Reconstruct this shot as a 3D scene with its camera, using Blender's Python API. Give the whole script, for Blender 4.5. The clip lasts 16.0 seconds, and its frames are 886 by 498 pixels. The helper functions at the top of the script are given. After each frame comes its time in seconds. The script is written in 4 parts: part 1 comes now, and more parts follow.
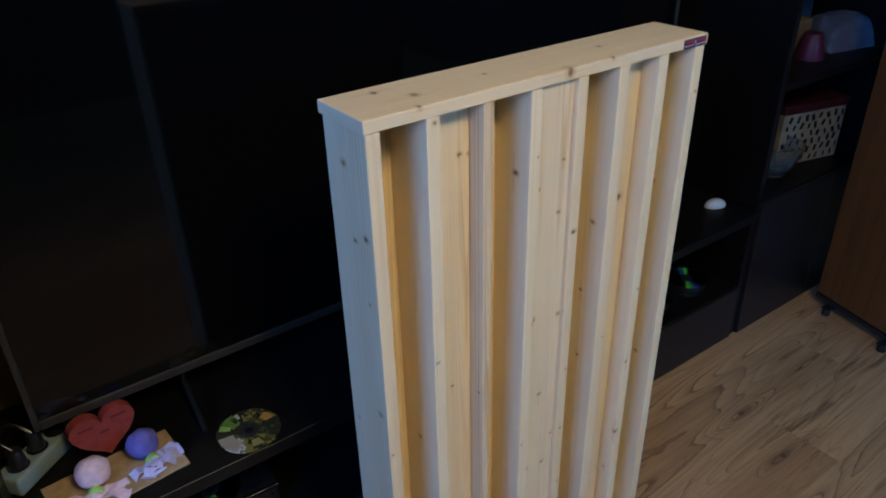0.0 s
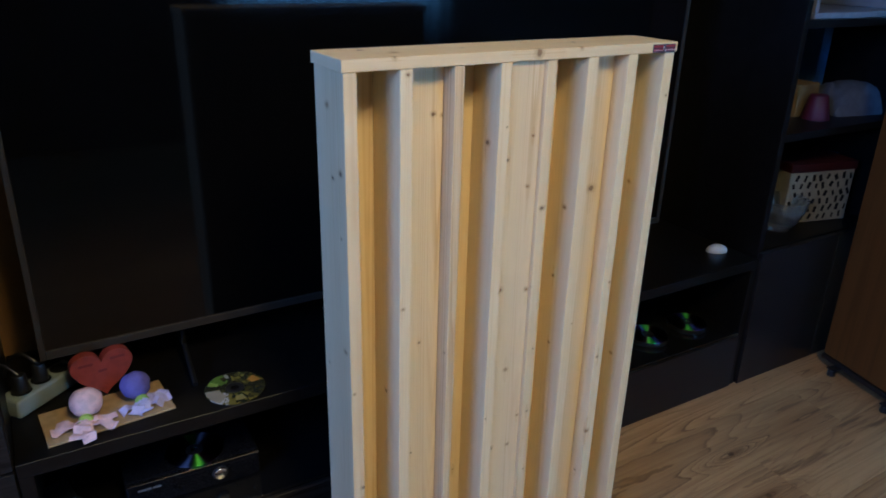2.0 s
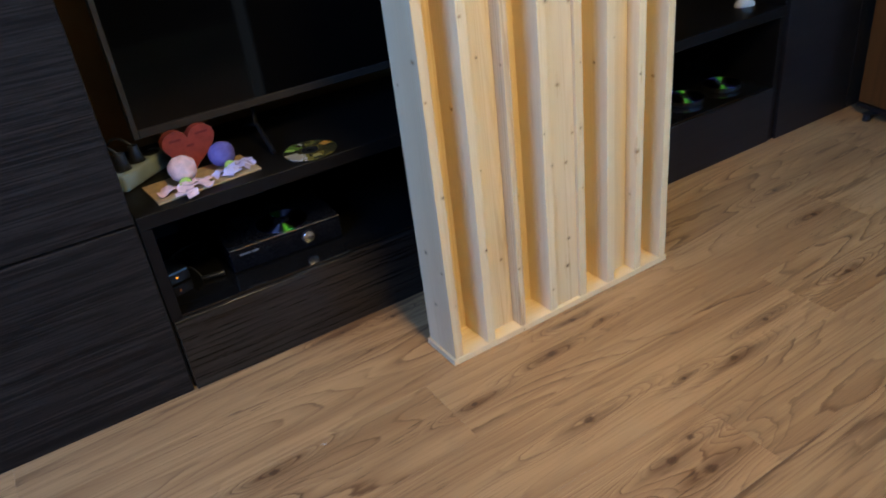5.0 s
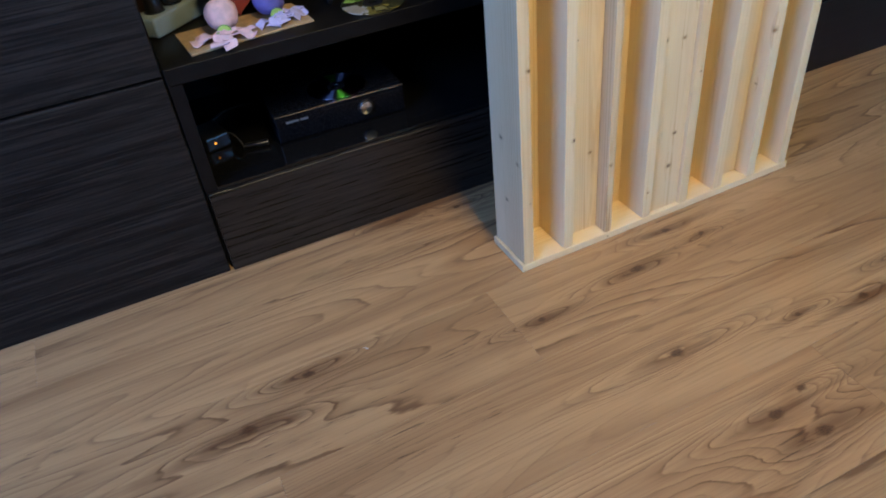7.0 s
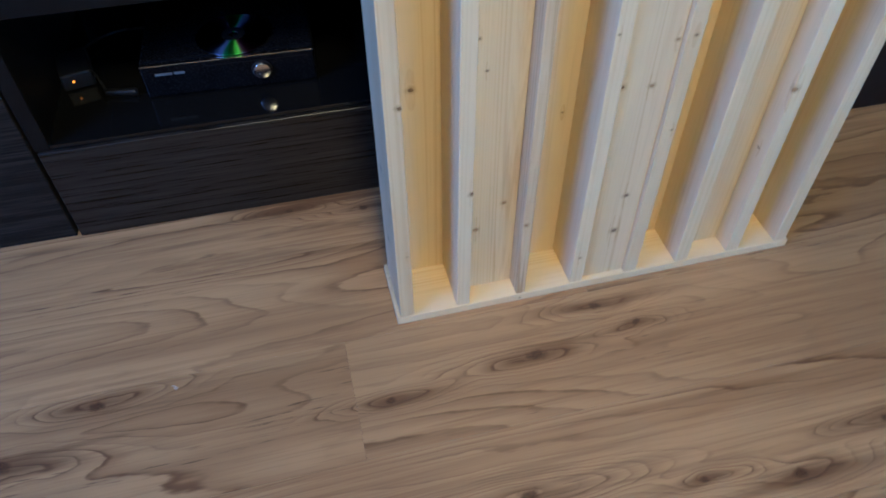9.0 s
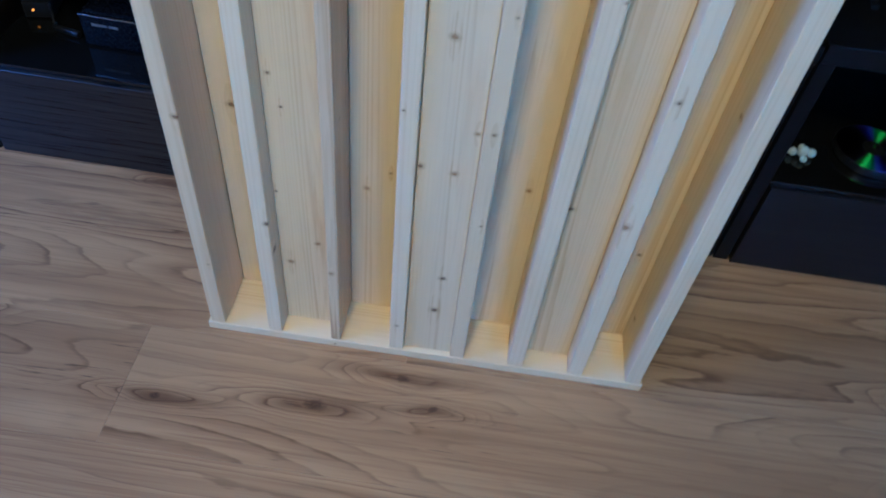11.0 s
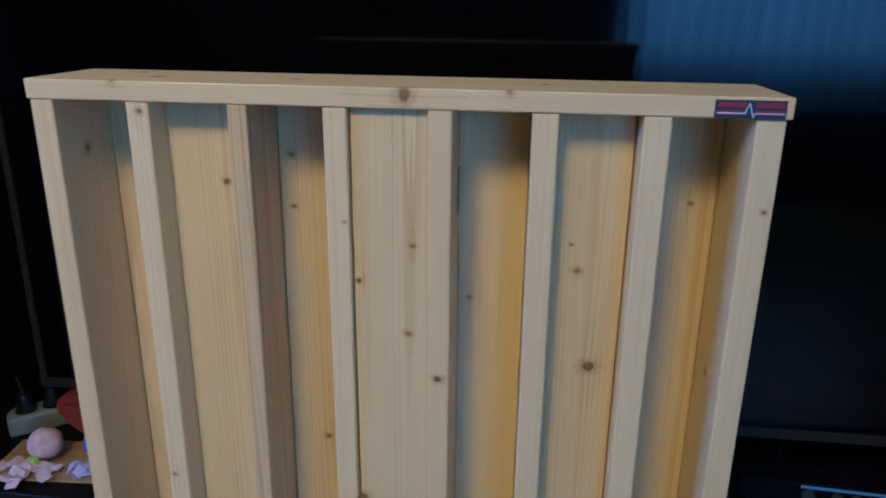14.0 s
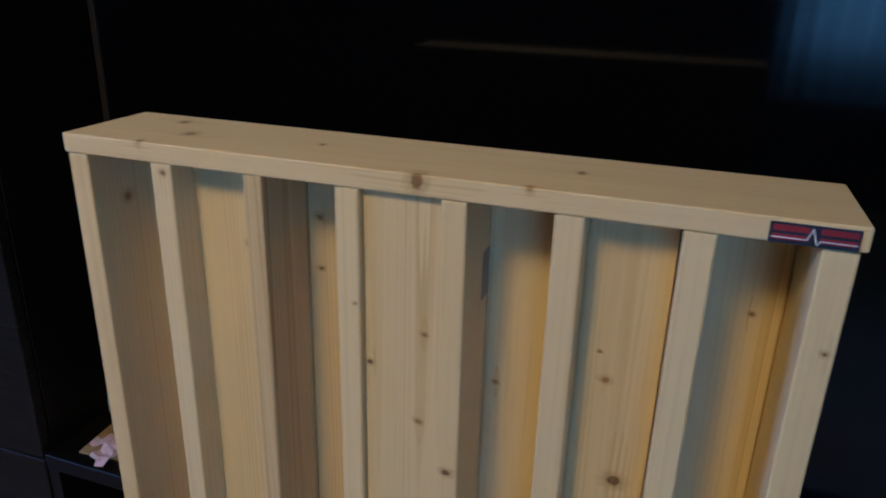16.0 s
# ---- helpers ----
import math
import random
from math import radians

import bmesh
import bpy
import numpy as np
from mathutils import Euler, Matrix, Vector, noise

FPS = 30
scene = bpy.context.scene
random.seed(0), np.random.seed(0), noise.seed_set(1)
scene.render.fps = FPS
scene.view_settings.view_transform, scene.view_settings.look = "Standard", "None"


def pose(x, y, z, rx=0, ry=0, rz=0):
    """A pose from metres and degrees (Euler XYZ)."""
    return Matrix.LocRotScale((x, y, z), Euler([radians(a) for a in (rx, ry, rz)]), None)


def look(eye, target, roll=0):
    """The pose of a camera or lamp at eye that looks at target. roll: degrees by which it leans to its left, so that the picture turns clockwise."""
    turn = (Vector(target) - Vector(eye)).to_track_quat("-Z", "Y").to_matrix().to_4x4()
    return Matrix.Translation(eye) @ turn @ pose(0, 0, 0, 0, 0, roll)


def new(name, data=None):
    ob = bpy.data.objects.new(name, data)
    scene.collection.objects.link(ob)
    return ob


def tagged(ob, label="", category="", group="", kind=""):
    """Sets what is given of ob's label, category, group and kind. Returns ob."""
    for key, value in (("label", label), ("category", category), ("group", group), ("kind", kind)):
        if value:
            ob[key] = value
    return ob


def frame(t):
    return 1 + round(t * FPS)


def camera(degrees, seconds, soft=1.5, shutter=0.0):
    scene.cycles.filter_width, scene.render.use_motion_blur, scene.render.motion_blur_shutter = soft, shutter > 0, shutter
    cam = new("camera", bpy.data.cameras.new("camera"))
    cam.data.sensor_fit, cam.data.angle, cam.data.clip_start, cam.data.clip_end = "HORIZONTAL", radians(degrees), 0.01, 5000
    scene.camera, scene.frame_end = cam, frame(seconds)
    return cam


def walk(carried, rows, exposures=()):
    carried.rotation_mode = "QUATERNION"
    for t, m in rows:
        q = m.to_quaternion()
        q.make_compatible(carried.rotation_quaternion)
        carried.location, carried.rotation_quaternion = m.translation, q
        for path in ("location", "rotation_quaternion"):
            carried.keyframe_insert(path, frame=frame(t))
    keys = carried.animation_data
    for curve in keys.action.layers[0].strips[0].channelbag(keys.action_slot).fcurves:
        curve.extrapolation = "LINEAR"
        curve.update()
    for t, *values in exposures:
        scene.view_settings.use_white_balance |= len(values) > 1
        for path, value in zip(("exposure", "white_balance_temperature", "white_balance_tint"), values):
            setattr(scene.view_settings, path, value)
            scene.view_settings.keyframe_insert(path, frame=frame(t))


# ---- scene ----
cam = camera(62.3, 16.0, soft=1.8, shutter=0.4)
PATH = [
    (0, (-0.409, -0.708, 1.415), (0.62, 0.698, 0.433), -1.4),
    (0.5, (-0.422, -0.755, 1.394), (0.64, 0.681, 0.494), -0.4),
    (1, (-0.422, -0.829, 1.356), (0.585, 0.66, 0.48), 1.1),
    (1.5, (-0.395, -0.887, 1.311), (0.574, 0.675, 0.524), -1.0),
    (2, (-0.416, -0.93, 1.27), (0.569, 0.638, 0.514), 1.6),
    (2.5, (-0.483, -0.95, 1.235), (0.552, 0.566, 0.441), -0.7),
    (3, (-0.552, -1.031, 1.188), (0.459, 0.502, 0.395), -0.8),
    (3.5, (-0.612, -1.076, 1.152), (0.388, 0.479, 0.389), -3.0),
    (4, (-0.641, -1.131, 1.122), (0.347, 0.416, 0.33), -2.7),
    (4.5, (-0.631, -1.122, 1.058), (0.314, 0.387, 0.147), -5.0),
    (5, (-0.618, -1.102, 1.017), (0.236, 0.411, 0.026), -7.3),
    (7.5, (-0.443, -0.845, 0.9), (0.089, 0.557, -0.423), -5.1),
    (8, (-0.311, -0.768, 0.913), (0.166, 0.571, -0.495), -3.5),
    (10.5, (0.221, -0.588, 0.906), (0.258, 0.706, -0.619), 5.0),
    (11, (0.349, -0.614, 0.933), (0.314, 0.725, -0.553), 7.2),
    (11.5, (0.417, -0.624, 0.978), (0.296, 0.845, -0.374), 7.7),
    (12, (0.443, -0.604, 1.045), (0.309, 1.048, -0.074), 8.1),
    (12.5, (0.447, -0.612, 1.082), (0.292, 1.116, 0.085), 6.8),
    (13, (0.449, -0.622, 1.127), (0.301, 1.175, 0.263), 5.4),
    (13.5, (0.451, -0.616, 1.166), (0.289, 1.242, 0.443), 2.9),
    (14, (0.44, -0.614, 1.193), (0.233, 1.274, 0.567), 0.8),
    (14.5, (0.41, -0.611, 1.198), (0.158, 1.268, 0.56), 0.1),
    (15, (0.403, -0.614, 1.236), (0.106, 1.253, 0.581), 1.0),
    (15.5, (0.422, -0.589, 1.274), (0.038, 1.266, 0.634), 2.6),
    (16, (0.526, -0.509, 1.279), (-0.049, 1.264, 0.555), 1.7),
]
EXPOSURES = [(0.0, -1.01, 5700, 10), (2.0, -0.93, 6000, 10), (3.0, -0.73, 6450, 10), (3.5, -0.57, 6500, 10), (5.0, -0.45, 6750, 10), (7.5, -0.40, 6050, 9), (8.0, -0.42, 5850, 9),
             (10.5, -0.80, 4400, 7), (11.5, -0.59, 4600, 7), (12.5, -0.91, 5400, 7), (13.5, -1.25, 5500, 9), (14.5, -1.37, 5700, 10), (15.5, -1.54, 5850, 10), (16.0, -1.58, 6600, 11)]
walk(cam, [(t, look(eye, target, roll)) for t, eye, target, roll in PATH], EXPOSURES)

# ---- light ----
world = bpy.data.worlds.new("sky")
scene.world = world
world.use_nodes = True
wt = world.node_tree
sky = wt.nodes.new("ShaderNodeTexSky")
sky.sky_type = "NISHITA"
sky.sun_disc = False
sky.sun_elevation, sky.sun_rotation = radians(20), radians(200)
wt.links.new(sky.outputs[0], wt.nodes["Background"].inputs[0])
wt.nodes["Background"].inputs[1].default_value = 0.05


def area_lamp(name, m, sx, sy, watts, colour, shape="RECTANGLE"):
    data = bpy.data.lights.new(name, "AREA")
    data.shape, data.size, data.energy, data.color = shape, sx, watts, colour
    if shape == "RECTANGLE":
        data.size_y = sy
    ob = new(name, data)
    ob.matrix_world = m
    return ob


# ceiling lamp of the room, daylight at the rear window, and added blue fill from an unseen side window
ceiling_light = area_lamp("ceiling_lamp_light", look((0.02, -1.40, 2.38), (0.2, -0.1, 0.4)), 0.48, 0.48, 18, (1.0, 0.78, 0.40), "DISK")
ceiling_light.data.spread = radians(100)
area_lamp("rear_window_light", look((1.85, -3.12, 1.55), (1.85, 0.0, 1.2)), 1.6, 1.3, 160, (0.20, 0.54, 1.0))
# Source itself unseen: added to light the panel's left face blue.
area_lamp("side_fill_light", look((-2.52, -1.10, 1.80), (0.0, -0.05, 0.8)), 1.3, 0.84, 130, (0.18, 0.385, 1.0))


# ---- materials ----
class Net:
    """A small helper that strings shader nodes together."""

    def __init__(self, name):
        self.mat = bpy.data.materials.new(name)
        self.mat.use_nodes = True
        self.tree = self.mat.node_tree
        self.bsdf = self.tree.nodes["Principled BSDF"]

    def node(self, kind):
        return self.tree.nodes.new("ShaderNode" + kind)

    def put(self, socket, value):
        if hasattr(value, "is_linked"):
            self.tree.links.new(value, socket)
        elif isinstance(value, (tuple, list)) and len(value) == 3 and socket.type == "RGBA":
            socket.default_value = (*value, 1)
        else:
            socket.default_value = value

    def math(self, op, a, b=0.0, c=0.0, clamp=False):
        n = self.node("Math")
        n.operation, n.use_clamp = op, clamp
        for s, v in zip(n.inputs, (a, b, c)):
            self.put(s, v)
        return n.outputs[0]

    def vmath(self, op, a, b=(0, 0, 0)):
        n = self.node("VectorMath")
        n.operation = op
        self.put(n.inputs[0], a)
        if op not in ("LENGTH",):
            self.put(n.inputs[1], b)
        return n.outputs["Value"] if op in ("LENGTH", "DISTANCE") else n.outputs[0]

    def noise(self, vec, scale, detail=2.0, rough=0.5, dist=0.0):
        n = self.node("TexNoise")
        self.put(n.inputs["Vector"], vec)
        for key, v in (("Scale", scale), ("Detail", detail), ("Roughness", rough), ("Distortion", dist)):
            n.inputs[key].default_value = v
        return n.outputs["Fac"]

    def remap(self, v, a, b, lo=0.0, hi=1.0, smooth=True):
        n = self.node("MapRange")
        n.interpolation_type = "SMOOTHSTEP" if smooth else "LINEAR"
        for s, x in zip(n.inputs, (v, a, b, lo, hi)):
            self.put(s, x)
        return n.outputs[0]

    def mix(self, fac, a, b, mode="MIX"):
        n = self.node("Mix")
        n.data_type, n.blend_type = "RGBA", mode
        self.put(n.inputs[0], fac)
        self.put(n.inputs[6], a)
        self.put(n.inputs[7], b)
        return n.outputs[2]

    def bump(self, height, strength, distance):
        n = self.node("Bump")
        n.inputs["Strength"].default_value, n.inputs["Distance"].default_value = strength, distance
        self.put(n.inputs["Height"], height)
        self.put(self.bsdf.inputs["Normal"], n.outputs[0])

    def finish(self, colour, rough, metal=0.0, spec=0.5, coat=0.0):
        for key, v in (("Base Color", colour), ("Roughness", rough), ("Metallic", metal), ("Specular IOR Level", spec), ("Coat Weight", coat)):
            self.put(self.bsdf.inputs[key], v)
        return self.mat


def plain(name, colour, rough=0.5, metal=0.0, vary=0.12, scale=30.0, bump=0.1, spec=0.5, coat=0.0):
    """Paint, plastic, card or cloth with a slight mottle and relief."""
    n = Net(name)
    pos = n.node("NewGeometry").outputs["Position"]
    big, fine = n.noise(pos, scale, 3), n.noise(pos, scale * 12, 2)
    dark = tuple(c * (1 - vary) for c in colour)
    lite = tuple(min(1, c * (1 + vary)) for c in colour)
    col = n.mix(n.remap(big, 0.3, 0.7), dark, lite)
    if bump:
        n.bump(fine, bump, 0.001)
    r = n.remap(fine, 0.2, 0.8, max(0.02, rough - 0.06), min(1, rough + 0.06))
    return n.finish(col, r, metal, spec, coat)


def timber(name, along, lite, dark, knot_colour, knots=(), seed=0.0, freq=9.0, stretch=0.05, rings=7.0, contrast=0.5,
           rough=0.55, knot_pull=0.10, tint=0.12, spec=0.3, fibre=0.25, patchy=0.3, knot_size=1.0, jag=0.035, slope=0.0, knot_halo=0.45, reach=3.6, knot_long=0.62):
    """Sawn timber: growth rings as contour lines of a stretched field that bends round each knot. knots: (x, y, z, radius)."""
    n = Net(name)
    pos = n.node("NewGeometry").outputs["Position"]
    axis = "xyz".index(along)
    squeeze = [1.0, 1.0, 1.0]
    squeeze[axis] = stretch
    squeeze_soft = [1.0, 1.0, 1.0]
    squeeze_soft[axis] = 0.25
    p = n.vmath("ADD", pos, (seed * 3.7, seed * 2.3, seed * 5.1))
    q = n.vmath("MULTIPLY", p, squeeze)
    field = n.noise(q, freq, 1.5, 0.4, 0.15)
    core = None
    halo = None
    broad = None
    kscale = [1.0, 1.0, 1.0]
    kscale[axis] = knot_long
    ragged = n.remap(n.noise(pos, 140.0, 3), 0.2, 0.8, 0.65, 1.35, False)
    for kx, ky, kz, r in knots:
        r *= knot_size
        away = n.vmath("SUBTRACT", pos, (kx, ky, kz))
        d = n.math("MULTIPLY", n.vmath("LENGTH", n.vmath("MULTIPLY", away, kscale)), ragged)
        far = [c for c in kscale]
        far[axis] = 0.24
        d2 = n.vmath("LENGTH", n.vmath("MULTIPLY", away, far))
        field = n.math("ADD", field, n.remap(d2, 0.0, r * reach, knot_pull, 0.0))
        b = n.remap(d2, r * 1.2, r * reach * 1.1, 1.0, 0.0)
        broad = b if broad is None else n.math("MAXIMUM", broad, b)
        c = n.remap(d, r * 0.48, r * 0.74, 1.0, 0.0)
        h = n.remap(d, r * 0.5, r * 1.8, 1.0, 0.0)
        core = c if core is None else n.math("MAXIMUM", core, c)
        halo = h if halo is None else n.math("MAXIMUM", halo, h)
    wobble = n.noise(q, freq * 9, 2, 0.6)
    field = n.math("ADD", field, n.math("MULTIPLY", wobble, jag))
    sep = n.node("SeparateXYZ")
    n.put(sep.inputs[0], p)
    cross = [sep.outputs[k] for k in range(3) if k != axis]
    field = n.math("ADD", field, n.math("MULTIPLY", n.math("ADD", n.math("MULTIPLY", cross[0], 0.8), cross[1]), slope))
    wave = n.math("FRACT", n.math("MULTIPLY", field, rings))
    line = n.math("MULTIPLY", n.remap(wave, 0.38, 0.90), n.remap(wave, 0.9, 1.0, 1.0, 0.0))
    hashed = n.node("TexWhiteNoise")
    hashed.noise_dimensions = "1D"
    n.put(hashed.inputs["W"], n.math("FLOOR", n.math("MULTIPLY", field, rings)))
    line = n.math("MULTIPLY", line, n.math("MULTIPLY_ADD", hashed.outputs["Value"], 0.75, 0.30))
    fine = [160.0, 160.0, 160.0]
    fine[axis] = 3.0
    grain = n.noise(n.vmath("MULTIPLY", p, fine), 2.0, 3, 0.65)
    patch = n.noise(q, freq * 0.45, 2, 0.5)
    wave2 = n.math("FRACT", n.math("MULTIPLY", field, rings * 3.7))
    line = n.math("ADD", line, n.math("MULTIPLY", n.remap(wave2, 0.3, 0.95), 0.22))
    clear = n.remap(n.noise(q, freq * 0.8, 2, 0.5), 0.38, 0.62, patchy, 1.0)
    if broad is not None:
        clear = n.math("MAXIMUM", clear, broad)
    line = n.math("MULTIPLY", line, clear)
    col = n.mix(n.math("MULTIPLY", line, contrast), lite, dark)
    col = n.mix(n.math("MULTIPLY", n.remap(patch, 0.35, 0.7), tint * 2.5), col, dark)
    col = n.mix(n.math("MULTIPLY", n.remap(grain, 0.52, 0.8), fibre), col, tuple(c * 0.55 for c in dark))
    bleach = n.remap(n.noise(n.vmath("MULTIPLY", p, squeeze_soft), 14.0, 3, 0.6), 0.50, 0.72, 0.0, 0.30)
    col = n.mix(bleach, col, tuple(min(1.0, c * 1.10) for c in lite))
    if core is not None:
        col = n.mix(n.math("MULTIPLY", halo, knot_halo), col, tuple(0.5 * (a + b) for a, b in zip(dark, knot_colour)))
        mott = n.noise(pos, 420.0, 2)
        kcol = n.mix(n.remap(mott, 0.35, 0.65), knot_colour, tuple(c * 0.45 for c in knot_colour))
        fresh = n.remap(n.noise(pos, 16.0, 1), 0.44, 0.58, 0.0, 0.75)
        kcol = n.mix(fresh, kcol, tuple(min(1.0, c * f) for c, f in zip(knot_colour, (1.9, 1.9, 1.6))))
        col = n.mix(n.math("MULTIPLY", core, 0.85), col, kcol)
    n.bump(n.math("ADD", n.math("MULTIPLY", line, 0.5), grain), 0.16, 0.0006)
    return n.finish(col, n.remap(grain, 0.3, 0.7, rough - 0.05, rough + 0.07), 0.0, spec)


PINE_L, PINE_D, PINE_K = (0.82, 0.638, 0.362), (0.60, 0.38, 0.165), (0.22, 0.105, 0.042)


def pine(seed, knots=(), along="z", contrast=0.4, rings=24.0, freq=10.0, dark=PINE_D, patchy=0.35):
    return timber("pine", along, PINE_L, dark, PINE_K, knots, seed, freq, 0.014, rings, min(1.0, contrast * 1.35), 0.52, spec=0.3, tint=0.14, fibre=0.16, patchy=patchy * 0.4, knot_size=0.84, knot_pull=0.004, slope=5.0, knot_halo=0.55, reach=1.3, knot_long=1.25)


M_EDGE = plain("cabinet_carcass", (0.005, 0.0045, 0.004), 0.42, vary=0.25, bump=0.05, spec=0.22)
M_BLACK = plain("black_plastic", (0.012, 0.012, 0.013), 0.35, vary=0.2, bump=0.04)
M_MATT = plain("matt_black", (0.006, 0.006, 0.006), 0.7, vary=0.2, spec=0.2)
M_SCREEN = plain("screen_glass", (0.002, 0.002, 0.002), 0.045, vary=0.1, bump=0.0, spec=0.32)
M_BEZEL = plain("dark_metal_bezel", (0.036, 0.029, 0.021), 0.5, 0.2, bump=0.03, spec=0.3)
M_LENS = plain("coated_lens", (0.05, 0.065, 0.07), 0.18, vary=0.1, bump=0.0)
M_GLOSSBLACK = plain("gloss_black_plastic", (0.005, 0.005, 0.006), 0.16, vary=0.1, bump=0.0, spec=0.5)
M_WALL = plain("ochre_wall", (0.30, 0.15, 0.045), 0.85, vary=0.1, scale=6)
# For walls out of view: near black to hold down screen reflections and fill.
M_ROOM = plain("dimming_room_paint", (0.030, 0.024, 0.018), 0.9, vary=0.06, scale=4)
M_CEIL = plain("ceiling_paint", (0.62, 0.60, 0.57), 0.9, vary=0.04, scale=4)
M_CHROME = plain("brushed_metal", (0.75, 0.73, 0.7), 0.22, 1.0, vary=0.05, bump=0.0)
M_CONSOLE = plain("console_shell", (0.0045, 0.005, 0.0065), 0.26, vary=0.15, bump=0.0, spec=0.14)
M_CARD = plain("corrugated_card", (0.42, 0.27, 0.12), 0.85, vary=0.12, scale=60, bump=0.3)
M_RED = plain("red_card", (0.26, 0.034, 0.022), 0.75, vary=0.15, scale=50, bump=0.3)
M_PINK = plain("pink_paper", (0.76, 0.50, 0.47), 0.8, vary=0.14, scale=70, bump=0.4)
M_PURPLE = plain("purple_paper", (0.13, 0.11, 0.34), 0.8, vary=0.14, scale=70, bump=0.4)
M_LILAC = plain("lilac_paper", (0.52, 0.46, 0.62), 0.8, vary=0.1, scale=70, bump=0.3)
M_GREEN = plain("green_tape", (0.36, 0.54, 0.10), 0.6, bump=0.2)
M_INK = plain("ink", (0.02, 0.01, 0.02), 0.7)
M_STRIP = plain("grey_green_plastic", (0.22, 0.255, 0.21), 0.45, vary=0.05, bump=0.05)
M_WHITE = plain("white_plastic", (0.58, 0.57, 0.54), 0.35, vary=0.04, bump=0.03)
M_CRATE = plain("pale_grey_board", (0.26, 0.26, 0.27), 0.6, vary=0.08)
M_CREAM = plain("cream_card", (0.29, 0.25, 0.165), 0.7, vary=0.1)
M_DKRED = plain("dark_red_lid", (0.045, 0.005, 0.005), 0.5)
M_BLUE = plain("blue_card", (0.05, 0.15, 0.32), 0.6)
M_MAGENTA = plain("magenta_plastic", (0.10, 0.015, 0.038), 0.5)
M_CLOTH = plain("pale_cloth", (0.11, 0.125, 0.16), 0.9, vary=0.1, scale=40, bump=0.5)
M_ORANGE = plain("orange_print", (0.42, 0.19, 0.03), 0.4, bump=0.0)
M_OLIVE = plain("green_print", (0.22, 0.32, 0.05), 0.4, bump=0.0)
M_BRONZE = plain("ochre_print", (0.24, 0.20, 0.06), 0.4, bump=0.0)
M_TAN = plain("tan_card", (0.27, 0.18, 0.075), 0.8)
M_NAVY = plain("navy_print", (0.016, 0.022, 0.045), 0.45, bump=0.05)
M_STRIPE = plain("red_print", (0.30, 0.018, 0.03), 0.45, bump=0.05)
M_LINE = plain("white_print", (0.7, 0.7, 0.72), 0.45, bump=0.0)
M_BONE = plain("pale_resin", (0.55, 0.56, 0.36), 0.5, bump=0.3)
M_FLOORSUB = plain("joint_shadow", (0.06, 0.035, 0.018), 0.9)


def embossed(name, rough=0.52, spec=0.20, relief=0.55):
    """Black-brown melamine with a fine horizontal embossed grain."""
    n = Net(name)
    pos = n.node("NewGeometry").outputs["Position"]
    a = n.noise(n.vmath("MULTIPLY", pos, (3.0, 3.0, 215.0)), 1.6, 4, 0.65, 0.35)
    b = n.noise(n.vmath("MULTIPLY", pos, (9, 9, 560.0)), 1.5, 2, 0.6)
    broad = n.noise(n.vmath("MULTIPLY", pos, (1.2, 1.2, 14.0)), 1.0, 2)
    ridge = n.math("ADD", n.math("MULTIPLY", a, 0.7), n.math("MULTIPLY", b, 0.3))
    col = n.mix(n.remap(ridge, 0.42, 0.62), (0.0040, 0.0033, 0.0028), (0.034, 0.027, 0.021))
    col = n.mix(n.remap(broad, 0.35, 0.65, 0.0, 0.4), col, (0.011, 0.009, 0.0075))
    n.bump(ridge, relief, 0.0013)
    return n.finish(col, n.remap(ridge, 0.3, 0.7, rough - 0.08, rough + 0.08), 0.0, spec)


M_FRONT = embossed("embossed_front")
M_DRAWER = embossed("satin_drawer_front", 0.32, 0.40, 0.22)


def gloss_front():
    """Smooth dark lacquer with a faint cloudiness."""
    n = Net("gloss_front")
    pos = n.node("NewGeometry").outputs["Position"]
    a = n.noise(n.vmath("MULTIPLY", pos, (3.0, 3.0, 30.0)), 1.6, 3, 0.6)
    col = n.mix(n.remap(a, 0.38, 0.66), (0.010, 0.0095, 0.010), (0.015, 0.014, 0.014))
    n.bump(n.noise(pos, 300.0, 2), 0.04, 0.0004)
    return n.finish(col, n.remap(a, 0.3, 0.7, 0.30, 0.36), 0.0, 0.30)


M_GLOSS = gloss_front()
M_SHELF = plain("dark_glass_shelf", (0.006, 0.006, 0.006), 0.06, vary=0.1, bump=0.0)


